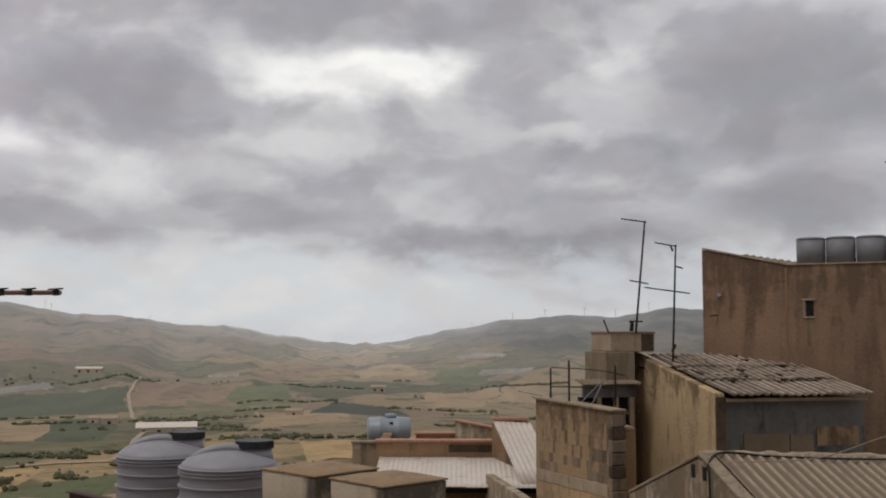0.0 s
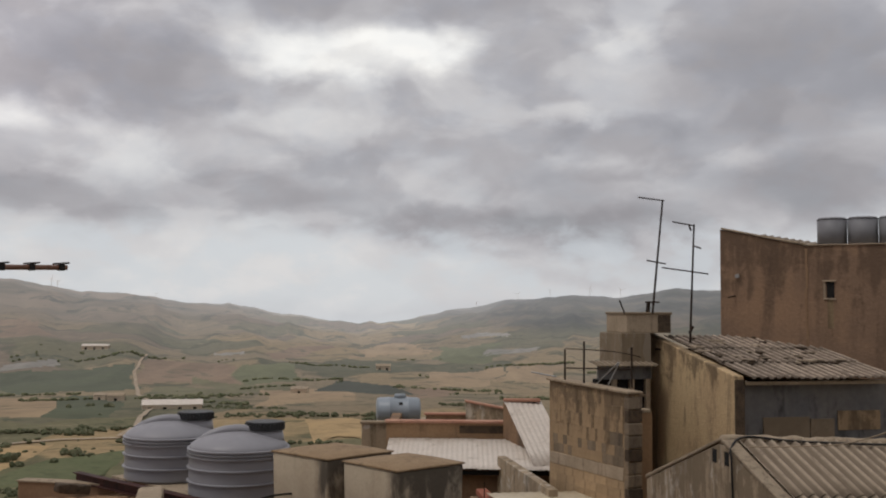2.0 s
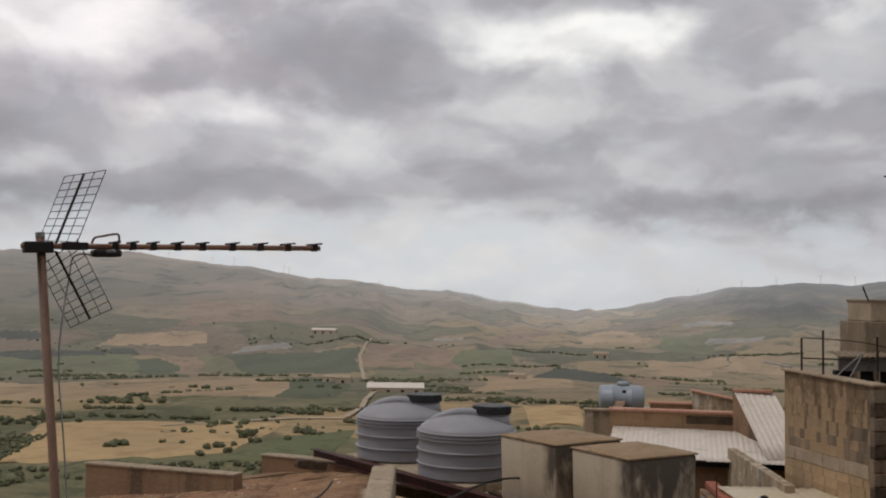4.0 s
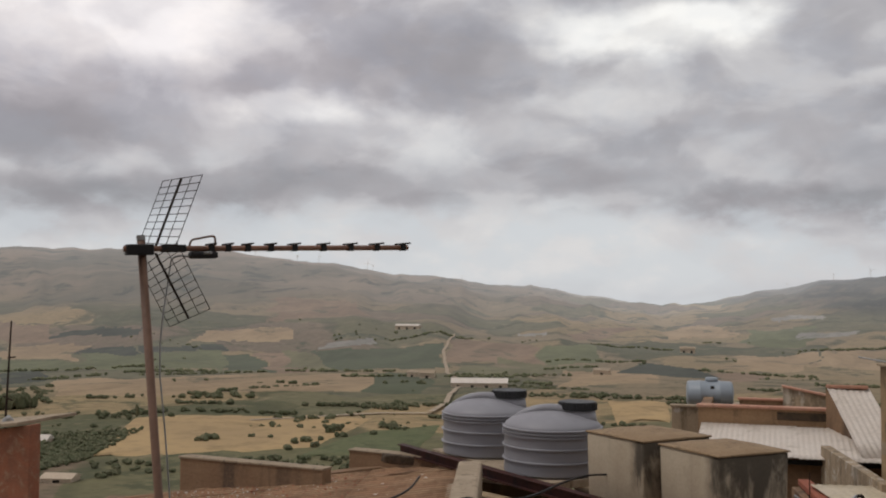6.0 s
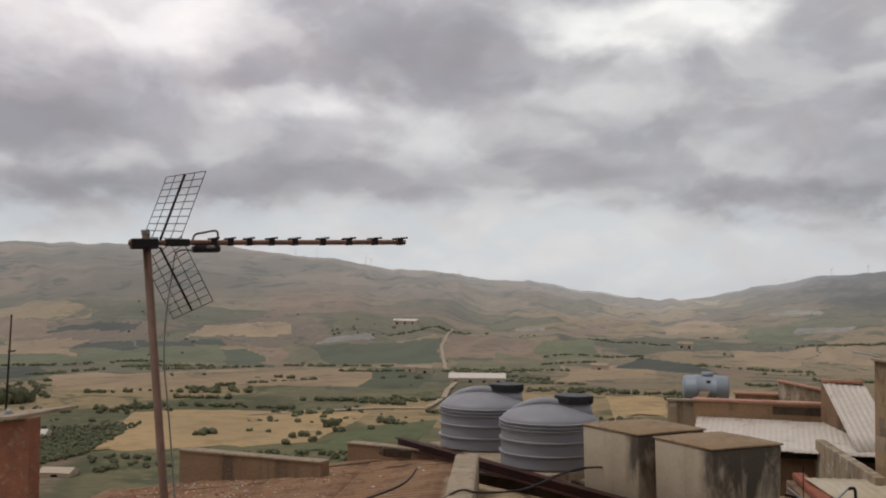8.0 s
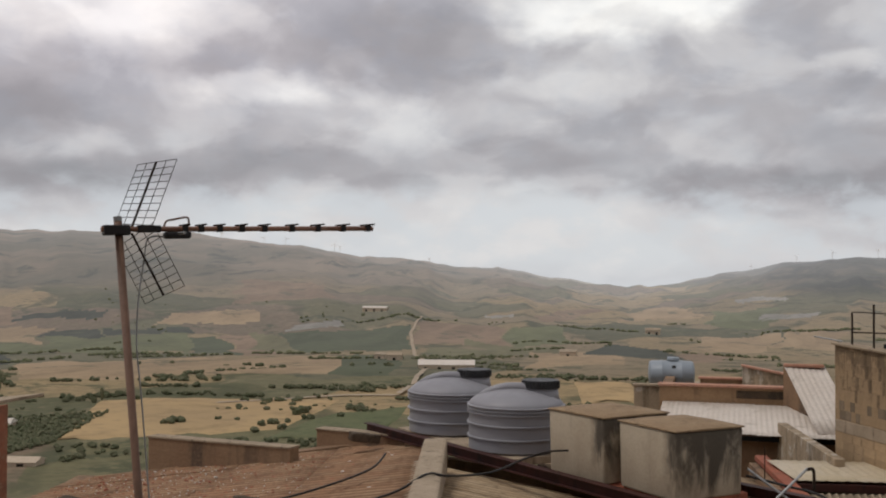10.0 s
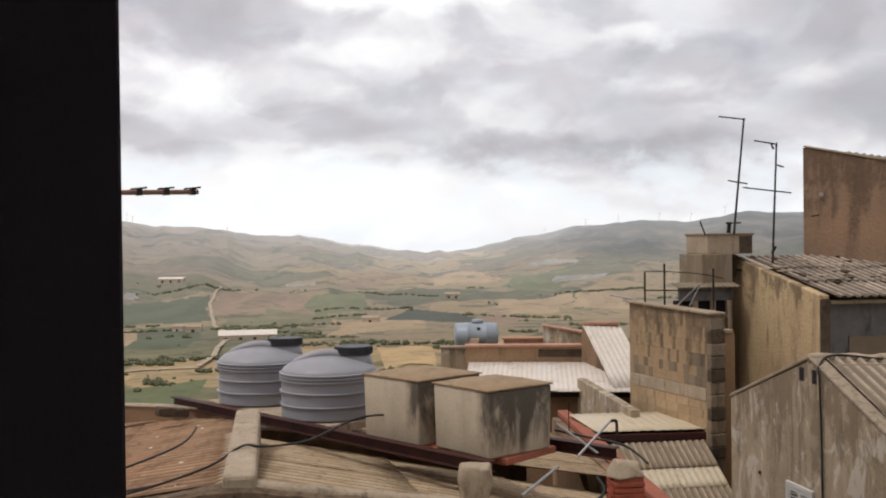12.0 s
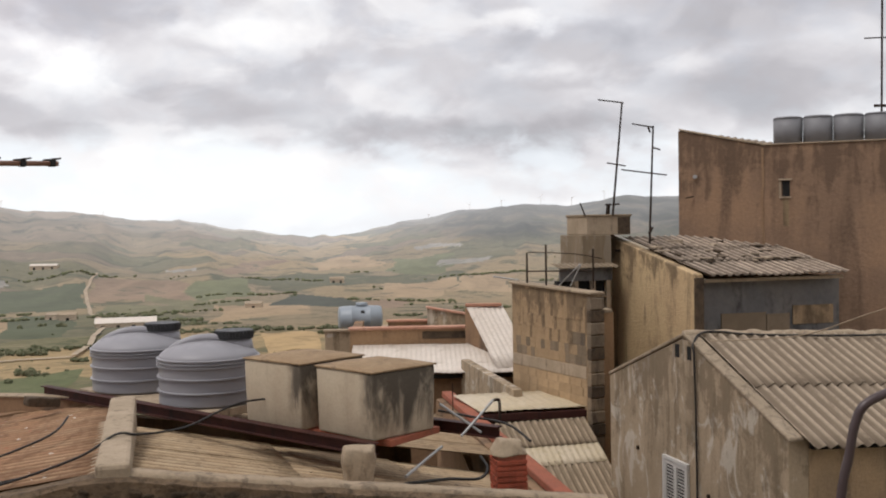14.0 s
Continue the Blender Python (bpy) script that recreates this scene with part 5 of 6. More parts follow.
# ---- roof furniture of the near house ----
def brick_pier(name, m, w, h, label, cap):
    """A short pier of bricks in courses, topped with a rough lump of mortar."""
    t = thing(name, m, label, "pier")
    rng = random.Random(int(w * 1000))
    part("core", box((-w / 2 + 0.015, -w / 2 + 0.015, -0.25), (w / 2 - 0.015, w / 2 - 0.015, h)), M["clay"], t)
    course = 0.07
    me = mesh_of(box((-0.12, -0.06, -0.028), (0.12, 0.06, 0.028), 0.006), "brick", M["brick_red"])
    for k in range(int(h / course)):
        z = 0.035 + k * course
        for s in (-1, 1):
            for side in (0, 1):
                ob = new("brick", me)
                ob.parent = t
                x, y = (s * (w / 2 - 0.122), -w / 2 + 0.055) if side == 0 else (-w / 2 + 0.055, s * (w / 2 - 0.122))
                ob.matrix_local = pose(x + rng.uniform(-0.006, 0.006), y + rng.uniform(-0.006, 0.006), z, 0, 0, (0 if side == 0 else 90) + rng.uniform(-2, 2))
    bm = box((-w * 0.52, -w * 0.52, h - 0.02), (w * 0.52, w * 0.52, h + cap), 0.02)
    bmesh.ops.subdivide_edges(bm, edges=list(bm.edges), cuts=4, use_grid_fill=True)
    for v in bm.verts:
        k = (v.co.z - h) / cap
        v.co.x *= 1 - 0.35 * k
        v.co.y *= 1 - 0.35 * k
        v.co += Vector((1, 1, 0.8)) * 0.05 * noise.noise(v.co * 7)
    part("mortar_cap", bm, M["cement"], t, "rough mortar cap", True)
    return t


def mortar_pier(m, w, h):
    t = thing("mortar_pier", m, "rough mortared stone pier under the tank platform", "pier")
    bm = box((-w / 2, -w / 2, -0.3), (w / 2, w / 2, h), 0.03)
    bmesh.ops.subdivide_edges(bm, edges=list(bm.edges), cuts=4, use_grid_fill=True)
    for v in bm.verts:
        v.co += Vector((1, 1, 0.5)) * 0.05 * noise.noise(v.co * 5)
    part("stone", bm, M["cement"], t, "", True)


brick_pier("brick_pier", pose(0.92, 12.85, -3.62, 0, 0, 8), 0.38, 0.70, "red brick pier with a mortar cap under a beam", 0.14)
mortar_pier(pose(-0.90, 12.50, -3.20, 0, 0, 5), 0.36, 0.45)
mortar_pier(pose(-5.0, 16.25, -3.05, 0, 0, -20), 0.30, 0.2)

pl = thing("tank_platform", pose(-1.2, 14.1, -2.79, 0, 0, TURN), "flat clay slab carrying the cement tanks", "platform")
part("slab", box((-1.30, -0.44, -0.09), (1.20, 0.60, -0.003), 0.01), M["clay"], pl)
pl2 = thing("tank_platform", pose(-4.0, 16.65, -2.815, 0, 0, TURN - 6), "thin cement slab carrying the plastic tanks", "platform")
part("slab", box((-1.8, -0.60, -0.05), (1.75, 0.75, 0.062), 0.01), M["cement"], pl2)

pw = thing("parapet_wall", pose(-9.8, 16.05, -3.35, 0, 0, -14.5), "low brown roof parapet with a sloping top", "wall")
part("wall", prism([(0, 0, -0.6), (0, 0, 0.44), (3.1, 0, 0.52), (3.1, 0, -0.6)], (0, 0.22, 0), 0.01), M["plaster_brown"], pw)
part("cap", prism([(-0.03, -0.02, 0.44), (3.1, -0.02, 0.52), (3.1, -0.02, 0.55), (-0.03, -0.02, 0.475)], (0, 0.27, 0), 0.006), M["mortar"], pw, "pale mortar cap")
pw = thing("parapet_wall", pose(-7.0, 16.85, -3.3, 0, 0, -12), "low brown roof parapet behind the beam", "wall")
part("wall", box((0, 0, -0.6), (1.7, 0.22, 0.54), 0.012), M["plaster_brown"], pw)
part("cap", box((-0.02, -0.02, 0.54), (1.72, 0.25, 0.565), 0.006), M["mortar"], pw)

rw = thing("red_wall", pose(-14.4, 15.4, -8, 0, 0, 0), "bare red brick and clay wall of a neighbouring roof", "wall")
part("wall", prism([(0, 0, 0), (0, 0, 5.30), (2.02, 0, 5.62), (2.02, 0, 0)], (0, 0.3, 0), 0.02), M["brick_wall"], rw)
part("slab", prism([(-0.5, -0.15, 5.32), (1.9, -0.15, 5.62), (1.9, -0.15, 5.68), (-0.5, -0.15, 5.40)], (0, 1.6, 0), 0.01), M["cement"], rw, "pale roof edge")
pa = thing("thin_mast", pose(-13.35, 16.0, -2.6), "thin dark aerial mast with short cross rods", "antenna")
part("mast", rod((-0.05, 0, 0), (0.04, 0, 2.0), 0.022, 0.014), M["iron"], pa)
part("cross_rod", rod((-0.02, 0, 1.32), (0.14, 0, 1.34), 0.014), M["iron"], pa)
part("cross_rod", rod((-0.10, 0, 0.62), (0.10, 0, 0.55), 0.012), M["iron"], pa)
part("dish", rod((0.10, -0.1, 0.20), (0.14, -0.14, 0.28), 0.10, 0.04, 16), M["galv"], pa)

# loose stones and cables on the roof
def stone(m, size, label):
    bm = box(tuple(-s / 2 for s in size), tuple(s / 2 for s in size), min(size) * 0.16)
    bmesh.ops.subdivide_edges(bm, edges=list(bm.edges), cuts=2, use_grid_fill=True)
    for v in bm.verts:
        v.co += Vector((1, 1, 1)) * 0.016 * noise.noise(v.co * 11)
    ob = tagged(part("loose_block", bm, M["dark_stone"], None, "", True), label, "stone")
    ob.matrix_world = m


stone(NEAR @ pose(-2.05, 1.05, -0.20, 0, 9, 12), (0.30, 0.18, 0.15), "dark brick weighing down the roof")
stone(NEAR @ pose(-4.45, 2.1, -0.50, 0, 9, -8), (0.40, 0.26, 0.20), "dark stone weighing down the roof")
stone(NEAR @ pose(-1.2, 5.9, -0.22, 0, 9, 30), (0.5, 0.2, 0.14), "grey rubble block by the beam end")
for pts, r in (([(-2.05, 1.1, -0.25), (-1.4, 1.7, -0.18), (-0.8, 2.6, -0.10), (-0.65, 3.4, -0.03)], 0.014),
               ([(-1.7, -0.05, -0.16), (-1.0, 0.35, -0.11), (-0.35, 0.9, -0.02), (0, 1.35, 0.10), (0.25, 1.45, 0.06), (0.75, 1.9, 0.02), (1.25, 2.9, 0.02), (1.6, 3.35, 0.03), (2.0, 3.5, 0.02)], 0.014),
               ([(-3.5, 0.05, -0.40), (-2.2, 0.25, -0.25), (-0.9, 0.55, -0.12)], 0.010)):
    ob = tube("roof_cable", [NEAR @ Vector(p) for p in pts], r, M["cable"])
    tagged(ob, "black cable lying across the roof", "cable", "cables on the roof")

def rubble(name, n, x0, x1, y0, y1, height, mat, label, seed):
    """Loose chips and grit strewn over a roof, in the near house's frame."""
    rng = np.random.default_rng(seed)
    bm = bmesh.new()
    bmesh.ops.create_icosphere(bm, subdivisions=1, radius=1.0)
    bm.verts.ensure_lookup_table()
    v0 = np.array([p.co for p in bm.verts])
    f0 = np.array([[p.index for p in q.verts] for q in bm.faces])
    bm.free()
    vs, fs = [], []
    for k in range(n):
        x, y = rng.uniform(x0, x1), rng.uniform(y0, y1)
        s = rng.uniform(0.005, 0.016) * (2.2 if rng.random() < 0.05 else 1.0)
        v = v0 * (1 + rng.uniform(-0.4, 0.3, (len(v0), 1))) * s * np.array([1.3, 1.0, 0.6]) + (x, y, height(x, y) + 0.012)
        fs.append(f0 + len(v0) * k)
        vs.append(v)
    me = bpy.data.meshes.new(name)
    me.from_pydata(np.concatenate(vs).tolist(), [], np.concatenate(fs).tolist())
    me.materials.append(mat)
    ob = tagged(new(name, me), label, "rubble", kind="stuff")
    ob.matrix_world = NEAR


def left_roof(x, y):
    return -0.115 - 0.11 * (-x - 0.12) - 0.0504 * (y - 0.2) + 0.045


rubble("roof_rubble", 700, -5.8, -0.6, 0.4, 6.4, left_roof, M["chip"], "white chips of mortar on the old roof", 31)
rubble("roof_grit", 1500, -5.8, -0.6, 0.4, 6.4, left_roof, M["clay"], "red tile crumbs on the old roof", 32)
rubble("roof_chips", 350, 0.3, 4.8, 0.4, 4.4, lambda x, y: -0.07 - 0.208 * x - 0.091 * y + 0.035, M["mortar"], "pale chips of mortar on the ribbed roof", 33)

# pipes beside the cement tank
st = thing("pipe_stand", pose(0, 0, 0), "thin galvanised pipe cross stay behind the tanks", "pipe")
part("stay", rod((0.10, 13.4, -2.42), (0.62, 13.3, -2.78), 0.016), M["galv"], st)
part("stay", rod((0.36, 13.2, -2.80), (0.80, 13.5, -2.40), 0.016), M["galv"], st)
part("stay", rod((0.10, 12.9, -2.86), (-0.35, 11.9, -2.97), 0.018), M["galv"], st)
tube("hose", [(0.80, 13.5, -2.41), (0.86, 13.5, -2.40), (0.88, 13.5, -2.46), (0.88, 13.5, -2.66)], 0.02, M["iron"], st)
ob = tube("hose", [(0.10, 13.9, -2.60), (0.50, 13.6, -2.63), (0.95, 13.3, -2.68), (1.2, 12.9, -2.82)], 0.016, M["cable"])
tagged(ob, "black water hose draped over the beam", "hose", "hoses by the tanks")
ob = tube("hose", [(0.55, 12.6, -2.92), (0.62, 12.4, -3.02), (0.50, 12.2, -3.09), (0.15, 12.1, -3.06), (-0.15, 12.0, -3.06), (-0.33, 11.9, -3.05), (-0.45, 11.75, -3.04)], 0.018, M["cable"])
tagged(ob, "black water hose curled on the roof sheets", "hose", "hoses by the tanks")
tp = thing("thin_post", pose(0.45, 17.1, -3.3), "thin iron rod standing on the eave", "post")
part("rod", rod((0, 0, 0), (0, 0, 0.55), 0.009), M["iron"], tp)


# ---- details of the gable house ----
def louvre_window(parent, m, w, h):
    """A pair of grey louvred shutters in a frame, set in the wall's face; x is outward, y along the wall."""
    bm = bmesh.new()
    for lo, hi in (((0, 0, 0), (0.05, 0.05, h)), ((0, w - 0.05, 0), (0.05, w, h)), ((0, 0.05, h - 0.06), (0.05, w - 0.05, h)), ((0, 0.05, 0), (0.05, w - 0.05, 0.05))):
        add_box(bm, lo, hi, 0.004)
    f = part("window_frame", bm, M["shutter_grey"], parent)
    f.matrix_local = m
    slat = mesh_of(box((-0.004, 0, -0.022), (0.004, w / 2 - 0.13, 0.022), 0.0015), "slat", M["shutter_grey"])
    for k in (0, 1):
        y0 = 0.052 + k * (w / 2 - 0.05)
        bm = bmesh.new()
        lw = w / 2 - 0.054
        for lo, hi in (((0.012, y0, 0.055), (0.04, y0 + 0.04, h - 0.065)), ((0.012, y0 + lw - 0.04, 0.055), (0.04, y0 + lw, h - 0.065)), ((0.012, y0 + 0.04, h - 0.12), (0.04, y0 + lw - 0.04, h - 0.065)), ((0.012, y0 + 0.04, 0.055), (0.04, y0 + lw - 0.04, 0.11))):
            add_box(bm, lo, hi, 0.002)
        leaf = part("shutter_leaf", bm, M["shutter_grey"], f, "grey louvred leaf")
        # black sheet painting the shade behind the slats
        part("slat_shade_back", box((0.002, y0, 0.055), (0.010, y0 + lw, h - 0.065)), M["void"], f)
        z = 0.14
        while z < h - 0.14:
            o = new("slat", slat)
            o.parent = f
            o.matrix_local = pose(0.026, y0 + 0.040, z, 0, 35, 0)
            z += 0.05
    return f


gh = bpy.data.objects["gable_house"]
# the wall's outer face looks along -x
louvre_window(gh, pose(-0.004, 3.20, -5.06, 0, 0, 180), 0.76, 1.30)
for y in (2.36, 2.72):
    part("vent_hole", box((-0.004, y, -2.20), (0.02, y + 0.13, -2.0)), M["void"], gh, "small dark vent hole")
part("vent_surround", box((-0.012, 2.30, -2.42), (-0.001, 2.34, -1.96)), M["mortar"], gh)
for y, z in ((4.1, -3.85), (1.9, -4.1)):
    part("anchor_bolt", rod((-0.03, y, z), (0.01, y, z), 0.03, None, 12), M["iron"], gh)
ob = tube("wall_cable", [GABLE @ Vector(p) for p in ((5.2, 2.3, -1.98), (3.0, 2.35, -1.96), (1.2, 2.45, -1.88), (0.35, 2.5, -1.80), (0.0, 2.3, -1.93), (-0.05, 2.2, -2.15), (-0.04, 2.18, -3.0), (-0.04, 2.16, -4.6), (-0.04, 2.15, -7.0))], 0.016, M["cable"])
tagged(ob, "black cable along the ridge and down the gable", "cable", "house cables")
ob = tube("sky_cable", [(6.5, 12.2, -0.95), (5.67, 13.0, -1.29), (5.30, 14.3, -1.72), (4.75, 14.9, -1.86), (4.15, 15.15, -1.90)], 0.009, M["mortar"])
tagged(ob, "pale slack cable over the corrugated roof", "cable", "house cables")

dp = tagged(tube("drain_pipe", [(3.9, 8.2, -1.35), (3.45, 8.05, -1.42), (3.16, 8.0, -1.52), (3.07, 8.0, -1.66), (3.02, 8.0, -1.9), (2.94, 8.0, -2.4), (2.9, 8.0, -4.0)], 0.037, M["pipe_paint"]), "dark bent metal pipe beside the window", "pipe")


# ---- details of the ochre house and the tall building ----
oh = bpy.data.objects["ochre_house"]
for k, (x, w_, z0, z1) in enumerate(((0.70, 0.95, -2.3, -1.90), (1.67, 0.5, -2.3, -1.94), (2.25, 0.9, -2.16, -1.80))):
    part("patch_panel", box((x, 0.222, z0), (x + w_, 0.247, z1), 0.004), M["block"] if k == 2 else M["fibre_dark"], oh, "odd pale patch panel")
part("eave_beam", box((0.22, -0.02, -1.29), (3.2, 0.06, -1.225), 0.006), M["cement"], oh)
rb = random.Random(9)
for k in range(34):
    x, y = rb.uniform(0.2, 2.9), rb.uniform(0.7, 3.1)
    z = -1.14 + 0.62 * y / 3.4 + 0.06
    bm = box((-rb.uniform(0.06, 0.2), -rb.uniform(0.03, 0.1), 0), (rb.uniform(0.06, 0.2), rb.uniform(0.03, 0.1), rb.uniform(0.02, 0.05)), 0.006)
    o = part("broken_sheet", bm, M["fibre"] if k % 3 else M["dark_stone"], oh, "broken piece of roof sheet")
    o.matrix_local = pose(x, y, z, 10, 0, rb.uniform(0, 180))
part("vent_stub", rod((2.05, 3.05, -0.7), (2.05, 3.05, -0.32), 0.06, 0.05, 12), M["cement"], oh, "short cement flue")
part("side_bracket", box((-0.06, 3.02, -0.78), (0.02, 3.16, -0.74), 0.004), M["iron"], oh)

tb = bpy.data.objects["tall_building"]
for k in range(6):
    part("seam", box((1.74 + 0.012 * math.sin(k * 2.1), -0.012, 1.36 - 0.42 * (k + 1)), (1.79 + 0.012 * math.sin(k * 2.1), 0.02, 1.36 - 0.42 * k), 0.004), M["plaster_brown"], tb, "raised seam in the render")
part("lime_run", box((2.17, -0.005, -0.30), (2.29, 0.01, 0.293), 0.002), M["plaster_yellow"], tb, "pale lime streak under the window")
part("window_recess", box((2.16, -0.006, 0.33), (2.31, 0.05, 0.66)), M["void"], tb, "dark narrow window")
part("window_sill", box((2.08, -0.04, 0.665), (2.35, 0.02, 0.70), 0.004), M["cement"], tb, "pale lintel")
part("window_frame", box((2.09, -0.012, 0.30), (2.14, 0.02, 0.66), 0.003), M["mortar"], tb)
part("window_sill", box((2.10, -0.03, 0.295), (2.34, 0.02, 0.325), 0.004), M["cement"], tb)
part("roof_edge", prism([(0.02, -0.03, 1.815), (1.76, -0.03, 1.425), (1.76, -0.03, 1.465), (0.02, -0.03, 1.855)], (0, 0.4, 0), 0.006), M["cement"], tb, "pale roof edge")
sheet_roof(tb, (0.55, 2.6, 1.86), (1.6, 0, -0.30), (0.0, -2.3, -0.22), M["fibre"], 0.9, 2.3, 0.177, 0.02, 0.01, 21)
part("parapet_cap", box((1.77, -0.03, 1.42), (9, 0.34, 1.445), 0.006), M["cement"], tb)
part("wall_hook", rod((0.36, -0.05, 0.80), (0.36, 0.02, 0.80), 0.045, None, 14), M["galv"], tb, "white insulator on the wall")
part("wall_hook", rod((0.18, -0.12, 0.34), (0.32, -0.02, 0.37), 0.015), M["iron"], tb)
ra = thing("roof_antenna", pose(9.68, 21.3, 1.4), "thin roof aerial behind the drum tanks", "antenna")
part("mast", rod((0, 0, 0), (0.03, 0, 3.4), 0.022), M["iron"], ra)
part("cross_rod", rod((-0.35, 0, 2.18), (0.35, 0, 2.2), 0.014), M["iron"], ra)
part("cross_rod", rod((-0.15, 0, 0.78), (0.15, 0, 0.78), 0.03), M["iron"], ra)


# ---- aerials by the cistern ----
def aerial(name, foot, top, arms, label):
    t = thing(name, pose(*foot), label, "antenna", "aerials by the cistern")
    v = Vector(top) - Vector(foot)
    part("mast", rod((0, 0, 0), v, 0.024, 0.018, 10), M["iron"], t)
    for f, a, b, r in arms:
        p = v * f
        part("arm", rod(p + Vector(a), p + Vector(b), r), M["iron"], t)
    return t


aerial("roof_aerial", (4.02, 21.3, -0.02), (4.24, 21.3, 2.32), ((0.995, (-0.48, 0.1, 0.07), (0.03, 0, -0.01), 0.014), (0.44, (-0.21, 0, 0.06), (0.18, 0, -0.01), 0.014), (0.10, (-0.03, 0, 0), (0.12, 0, 0.0), 0.016)), "leaning thin aerial on the cistern")
aerial("roof_aerial", (4.78, 21.3, -0.66), (4.88, 21.3, 1.82), ((0.99, (-0.42, 0.1, 0.08), (0.02, 0, -0.01), 0.014), (0.97, (-0.10, 0, 0.05), (-0.06, 0, -0.06), 0.02), (0.82, (0, 0, 0), (0.16, 0, -0.05), 0.016), (0.60, (-0.62, 0.05, 0.10), (0.31, -0.05, -0.03), 0.014), (0.13, (-0.02, 0, -0.07), (0.05, 0, 0.07), 0.03)), "thin aerial with long cross arm")
cb = bpy.data.objects["cistern_block"]
part("flue", rod((0.72, 0.3, 0.0), (0.74, 0.3, 0.2), 0.045, 0.04, 12), M["iron"], cb, "dark flue pipe")
part("flue_cap", rod((0.74, 0.3, 0.2), (0.74, 0.3, 0.24), 0.08, 0.06, 12), M["iron"], cb)
part("iron_strap", rod((0.06, -0.02, -0.02), (-0.05, -0.02, 0.25), 0.016), M["iron"], cb)
part("cistern_rim", box((0.10, 0.0, -0.04), (1.14, 1.12, 0.012), 0.012), M["fibre_dark"], cb)
part("corner_patch", box((0.82, 0.006, -0.40), (1.10, 0.03, -0.05), 0.006), M["dark_stone"], cb, "dark patch at the cistern's corner")


# ---- terrace of the block house ----
bh = bpy.data.objects["block_house"]
wob = random.Random(3)
def course(z, lw, lh, dark, mats, depth=0.006):
    """One course of blocks along the wall, some of them dark hollow ones."""
    x = -0.5 * lw * wob.random()
    while x < 2.70:
        a, b = max(x, 0.02), min(x + lw, 2.70)
        if b - a > 0.08:
            bm = box((0, -depth, 0), (b - a, 0.02, lh - 0.004), 0.004)
            me = mesh_of(bm, "block", mats[1] if wob.random() < dark else mats[0])
            o = new("block", me)
            o.parent = bh
            o.matrix_local = pose(a, wob.uniform(-0.004, 0.004), z, 0, wob.uniform(-0.2, 0.2), 0)
        x += lw * wob.choice((1.0, 1.0, 0.72)) + 0.004


pair = (M["block"], M["block_dark"])
for k in range(4):
    course(-1.76 - 0.25 * k, 0.42, 0.25, 0.04, pair)
for k in range(2):
    course(-2.70 - 0.19 * k, 0.20, 0.19, 0.42, pair, 0.004)
part("mortar_band", box((0.02, -0.014, -3.14), (2.70, 0.02, -2.905), 0.008), M["cement"], bh, "smooth grey mortar band")
for k in range(7):
    course(-3.31 - 0.17 * k, 0.40, 0.17, 0.0, (M["block_light"], M["block_light"]))
part("coping", prism([(-0.05, -0.06, -1.43), (2.9, -0.06, -1.51), (2.9, -0.06, -1.47), (-0.05, -0.06, -1.385)], (0, 0.36, 0), 0.008), M["mortar"], bh, "thin pale coping")
for k in range(12):
    part("quoin_stone", box((2.74 - (0.10 if wob.random() < 0.25 else 0), -0.02, -1.80 - 0.24 * k), (2.86 + wob.uniform(0, 0.03), 0.3, -1.575 - 0.24 * k), 0.02), M["dark_stone"] if k % 3 == 1 else M["block_dark"], bh)
part("quoin", box((2.74, -0.012, -4.7), (2.85, 0.29, -1.55), 0.02), M["block_dark"], bh, "dark ragged corner")
rg = thing("terrace_railing", BLOCK, "rusty iron railing frame on the terrace", "railing")
for x, y, h in ((0.42, 0.12, 0.66), (1.15, 0.12, 0.86), (2.25, 0.5, 0.78)):
    part("post", rod((x, y, -1.45), (x, y, -1.45 + h), 0.020), M["iron"], rg)
part("rail", rod((0.42, 0.12, -1.16), (2.25, 0.5, -1.10), 0.014), M["iron"], rg)
tube("rail", [(0.42, 0.12, -0.80), (0.55, 0.15, -0.76), (1.2, 0.8, -0.80), (1.6, 1.2, -0.9)], 0.010, M["iron"], rg)
part("brace", rod((1.35, 0.3, -1.42), (1.95, 0.4, -0.98), 0.014), M["galv"], rg)
part("brace", rod((1.75, 0.3, -1.42), (1.98, 0.4, -0.98), 0.014), M["galv"], rg)
part("rail", rod((-0.6, -0.1, -1.30), (0.1, 0.1, -1.36), 0.016), M["galv"], rg)
sd = thing("terrace_shed", grid_frame(2.88, 21.15, 0), "dark little shed with corrugated roof on the terrace", "shed")
part("fascia", box((0.02, 0.03, -1.36), (1.2, 0.10, -1.09), 0.006), M["grey_panel"], sd)
# black box painting the shade within the shed
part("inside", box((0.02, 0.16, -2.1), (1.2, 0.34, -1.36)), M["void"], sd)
sheet_roof(sd, (-0.08, 0.34, -1.00), (1.32, 0, 0), (0, -0.42, -0.07), M["fibre_dark"], 0.66, 0.45, 0.12, 0.016, 0.006, 22)
for x in (0.34, 0.72, 1.06):
    part("post", box((x, 0.03, -2.1), (x + 0.09, 0.14, -1.36), 0.006), M["cement"], sd)
part("shelf", box((0.02, 0.04, -1.72), (1.2, 0.15, -1.66), 0.006), M["block_dark"], sd, "grey ledge across the shed's front")
sw = thing("yard_wall", grid_frame(3.26, 19.9, 0), "brown rendered yard wall with cement cap", "wall")
part("wall", box((-0.02, 0, -8), (0.50, 0.25, -1.90)), M["plaster_ochre"], sw)
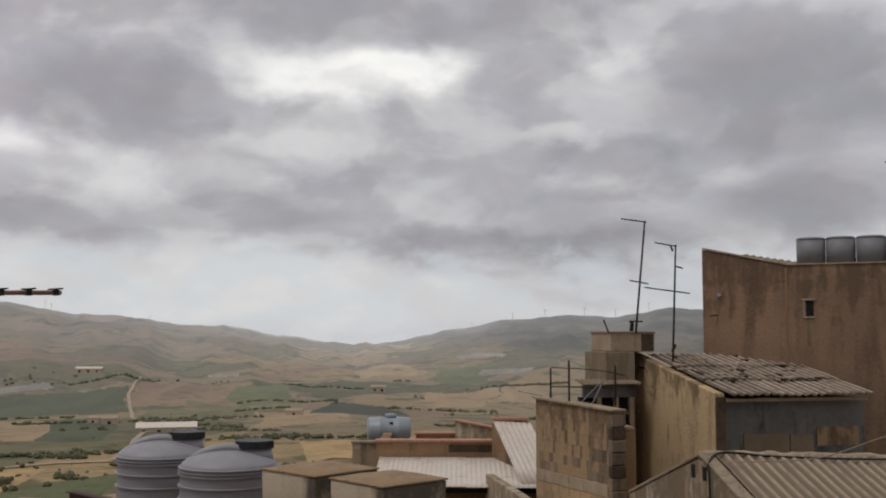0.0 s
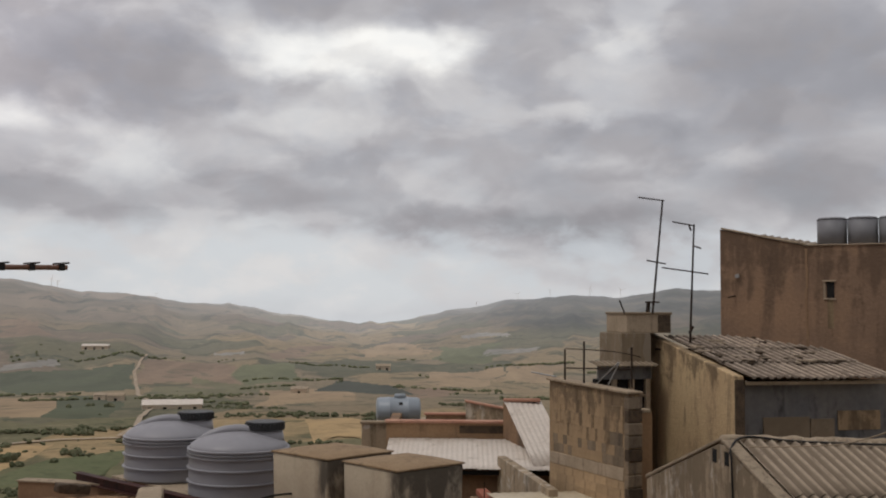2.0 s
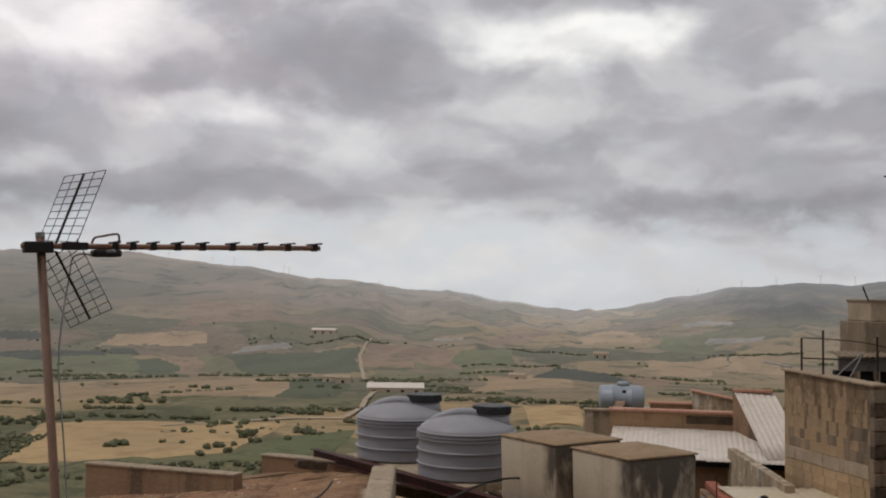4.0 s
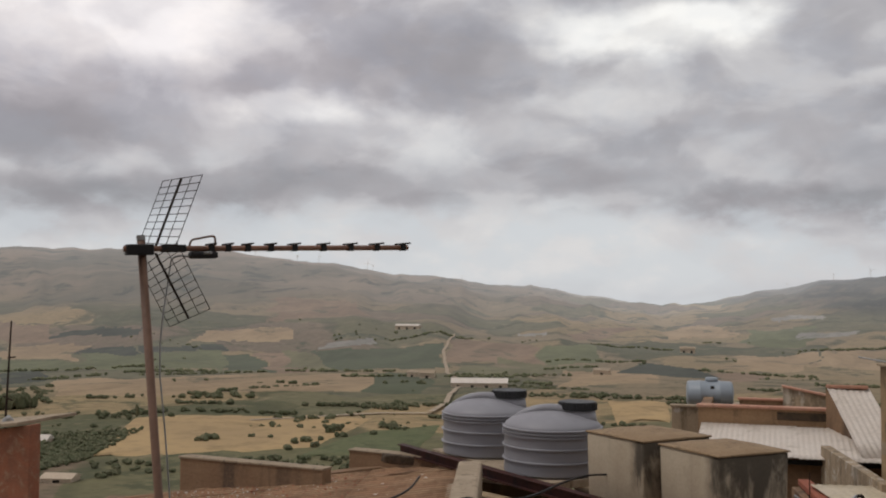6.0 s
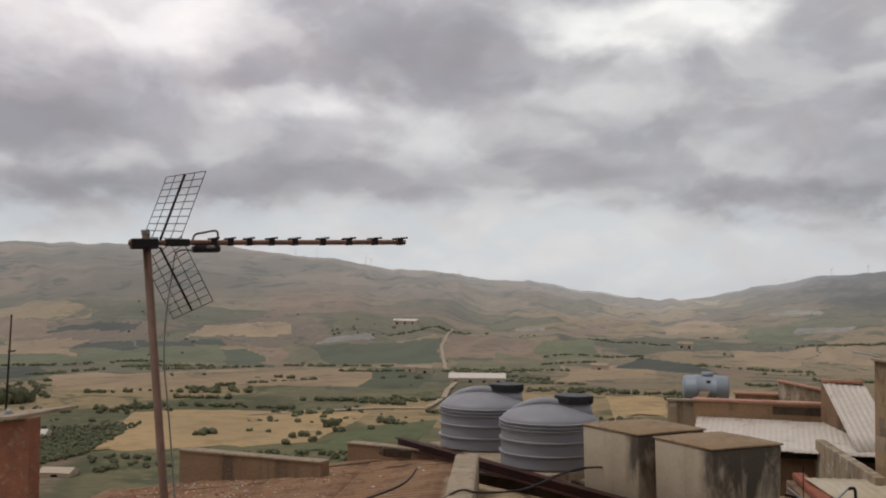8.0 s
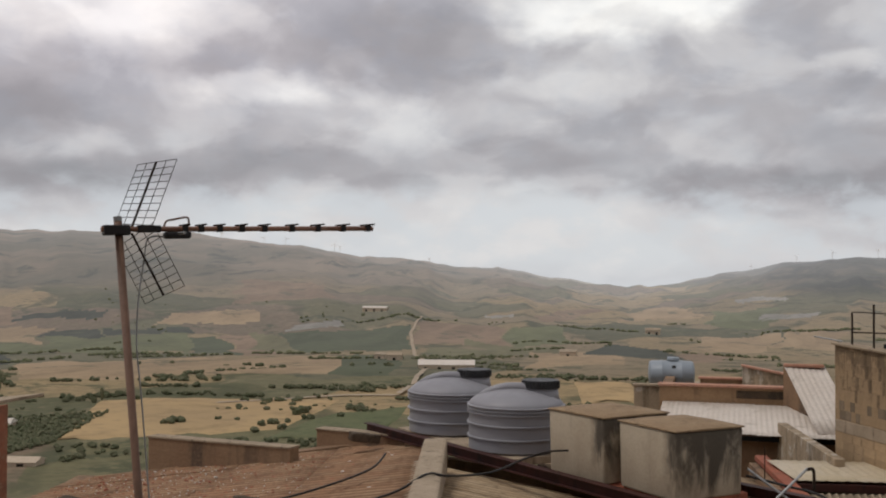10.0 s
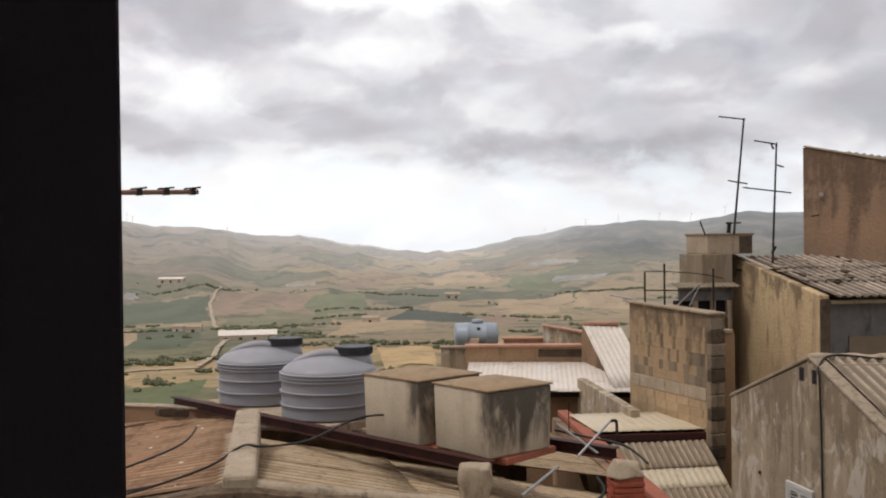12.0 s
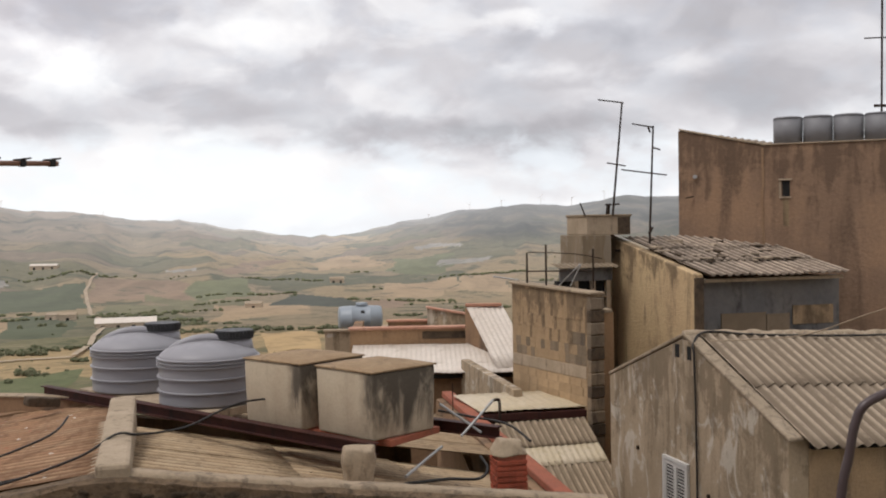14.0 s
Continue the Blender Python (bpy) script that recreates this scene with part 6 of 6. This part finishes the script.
part("cap", box((-0.05, -0.05, -1.90), (0.45, 0.3, -1.83), 0.012), M["cement"], sw)


# ---- blue tank and terrace of the white-roofed house ----
bt = thing("blue_tank", pose(-1.58, 29.6, -3.26, 0, 0, 6), "pale blue-grey horizontal plastic tank on the terrace", "water tank")
bm = bmesh.new()
prof = [(-0.62, 0.30), (-0.60, 0.40), (-0.54, 0.44), (-0.30, 0.45), (-0.28, 0.465), (-0.25, 0.465), (-0.23, 0.45), (0.23, 0.45), (0.25, 0.465), (0.28, 0.465), (0.30, 0.45), (0.54, 0.44), (0.60, 0.40), (0.62, 0.30)]
rings = [[bm.verts.new((x, r * math.cos(k * math.tau / 32), 0.46 + r * math.sin(k * math.tau / 32) * 0.78)) for k in range(32)] for x, r in prof]
for a, b in zip(rings, rings[1:]):
    for k in range(32):
        bm.faces.new((a[k], a[(k + 1) % 32], b[(k + 1) % 32], b[k]))
bm.faces.new(rings[0])
bm.faces.new(rings[-1][::-1])
bmesh.ops.recalc_face_normals(bm, faces=bm.faces)
bt.location.x = -1.55
part("body", bm, M["tank_blue"], bt, "", True)
part("filler_lid", rod((0.05, 0, 0.80), (0.05, 0, 0.90), 0.17, 0.16, 20), M["tank_blue"], bt, "", True)
part("valve", box((0.0, -0.40, 0.62), (0.10, -0.33, 0.70), 0.01), M["black"], bt)
for x in (-0.35, 0.35):
    part("foot", box((x - 0.08, -0.3, 0.0), (x + 0.08, 0.3, 0.14), 0.02), M["tank_blue"], bt)
wh = bpy.data.objects["white_roofed_house"]
part("terrace_kerb", box((-0.75, 28.8, -3.2), (0.40, 29.0, -2.86)), M["plaster_brown"], wh)
part("coping", box((-0.8, 28.75, -2.86), (0.43, 29.05, -2.81), 0.008), M["coping_red"], wh, "faded red coping")
part("stair_head", prism([(0.35, 28.6, -3.2), (0.35, 28.6, -2.48), (1.5, 28.2, -2.66), (1.5, 28.2, -3.2)], (0, 0.25, 0)), M["plaster_gable"], wh, "grey wall of the stair head")
part("coping", prism([(0.32, 28.55, -2.48), (1.5, 28.15, -2.66), (1.5, 28.15, -2.61), (0.32, 28.55, -2.43)], (0, 0.32, 0), 0.006), M["coping_red"], wh, "faded red coping")
part("ridge_tiles", box((1.24, 25.98, -2.24), (2.16, 26.1, -2.16), 0.02), M["coping_red"], wh, "red ridge tiles")
part("parapet_patch", box((0.15, 26.192, -3.05), (1.25, 26.199, -2.86)), M["dark_stone"], wh, "flat dark patch on the parapet below its coping")
part("front_gutter", box((-1.3, 23.78, -3.70), (2.6, 23.86, -3.60), 0.008), M["void"], wh)
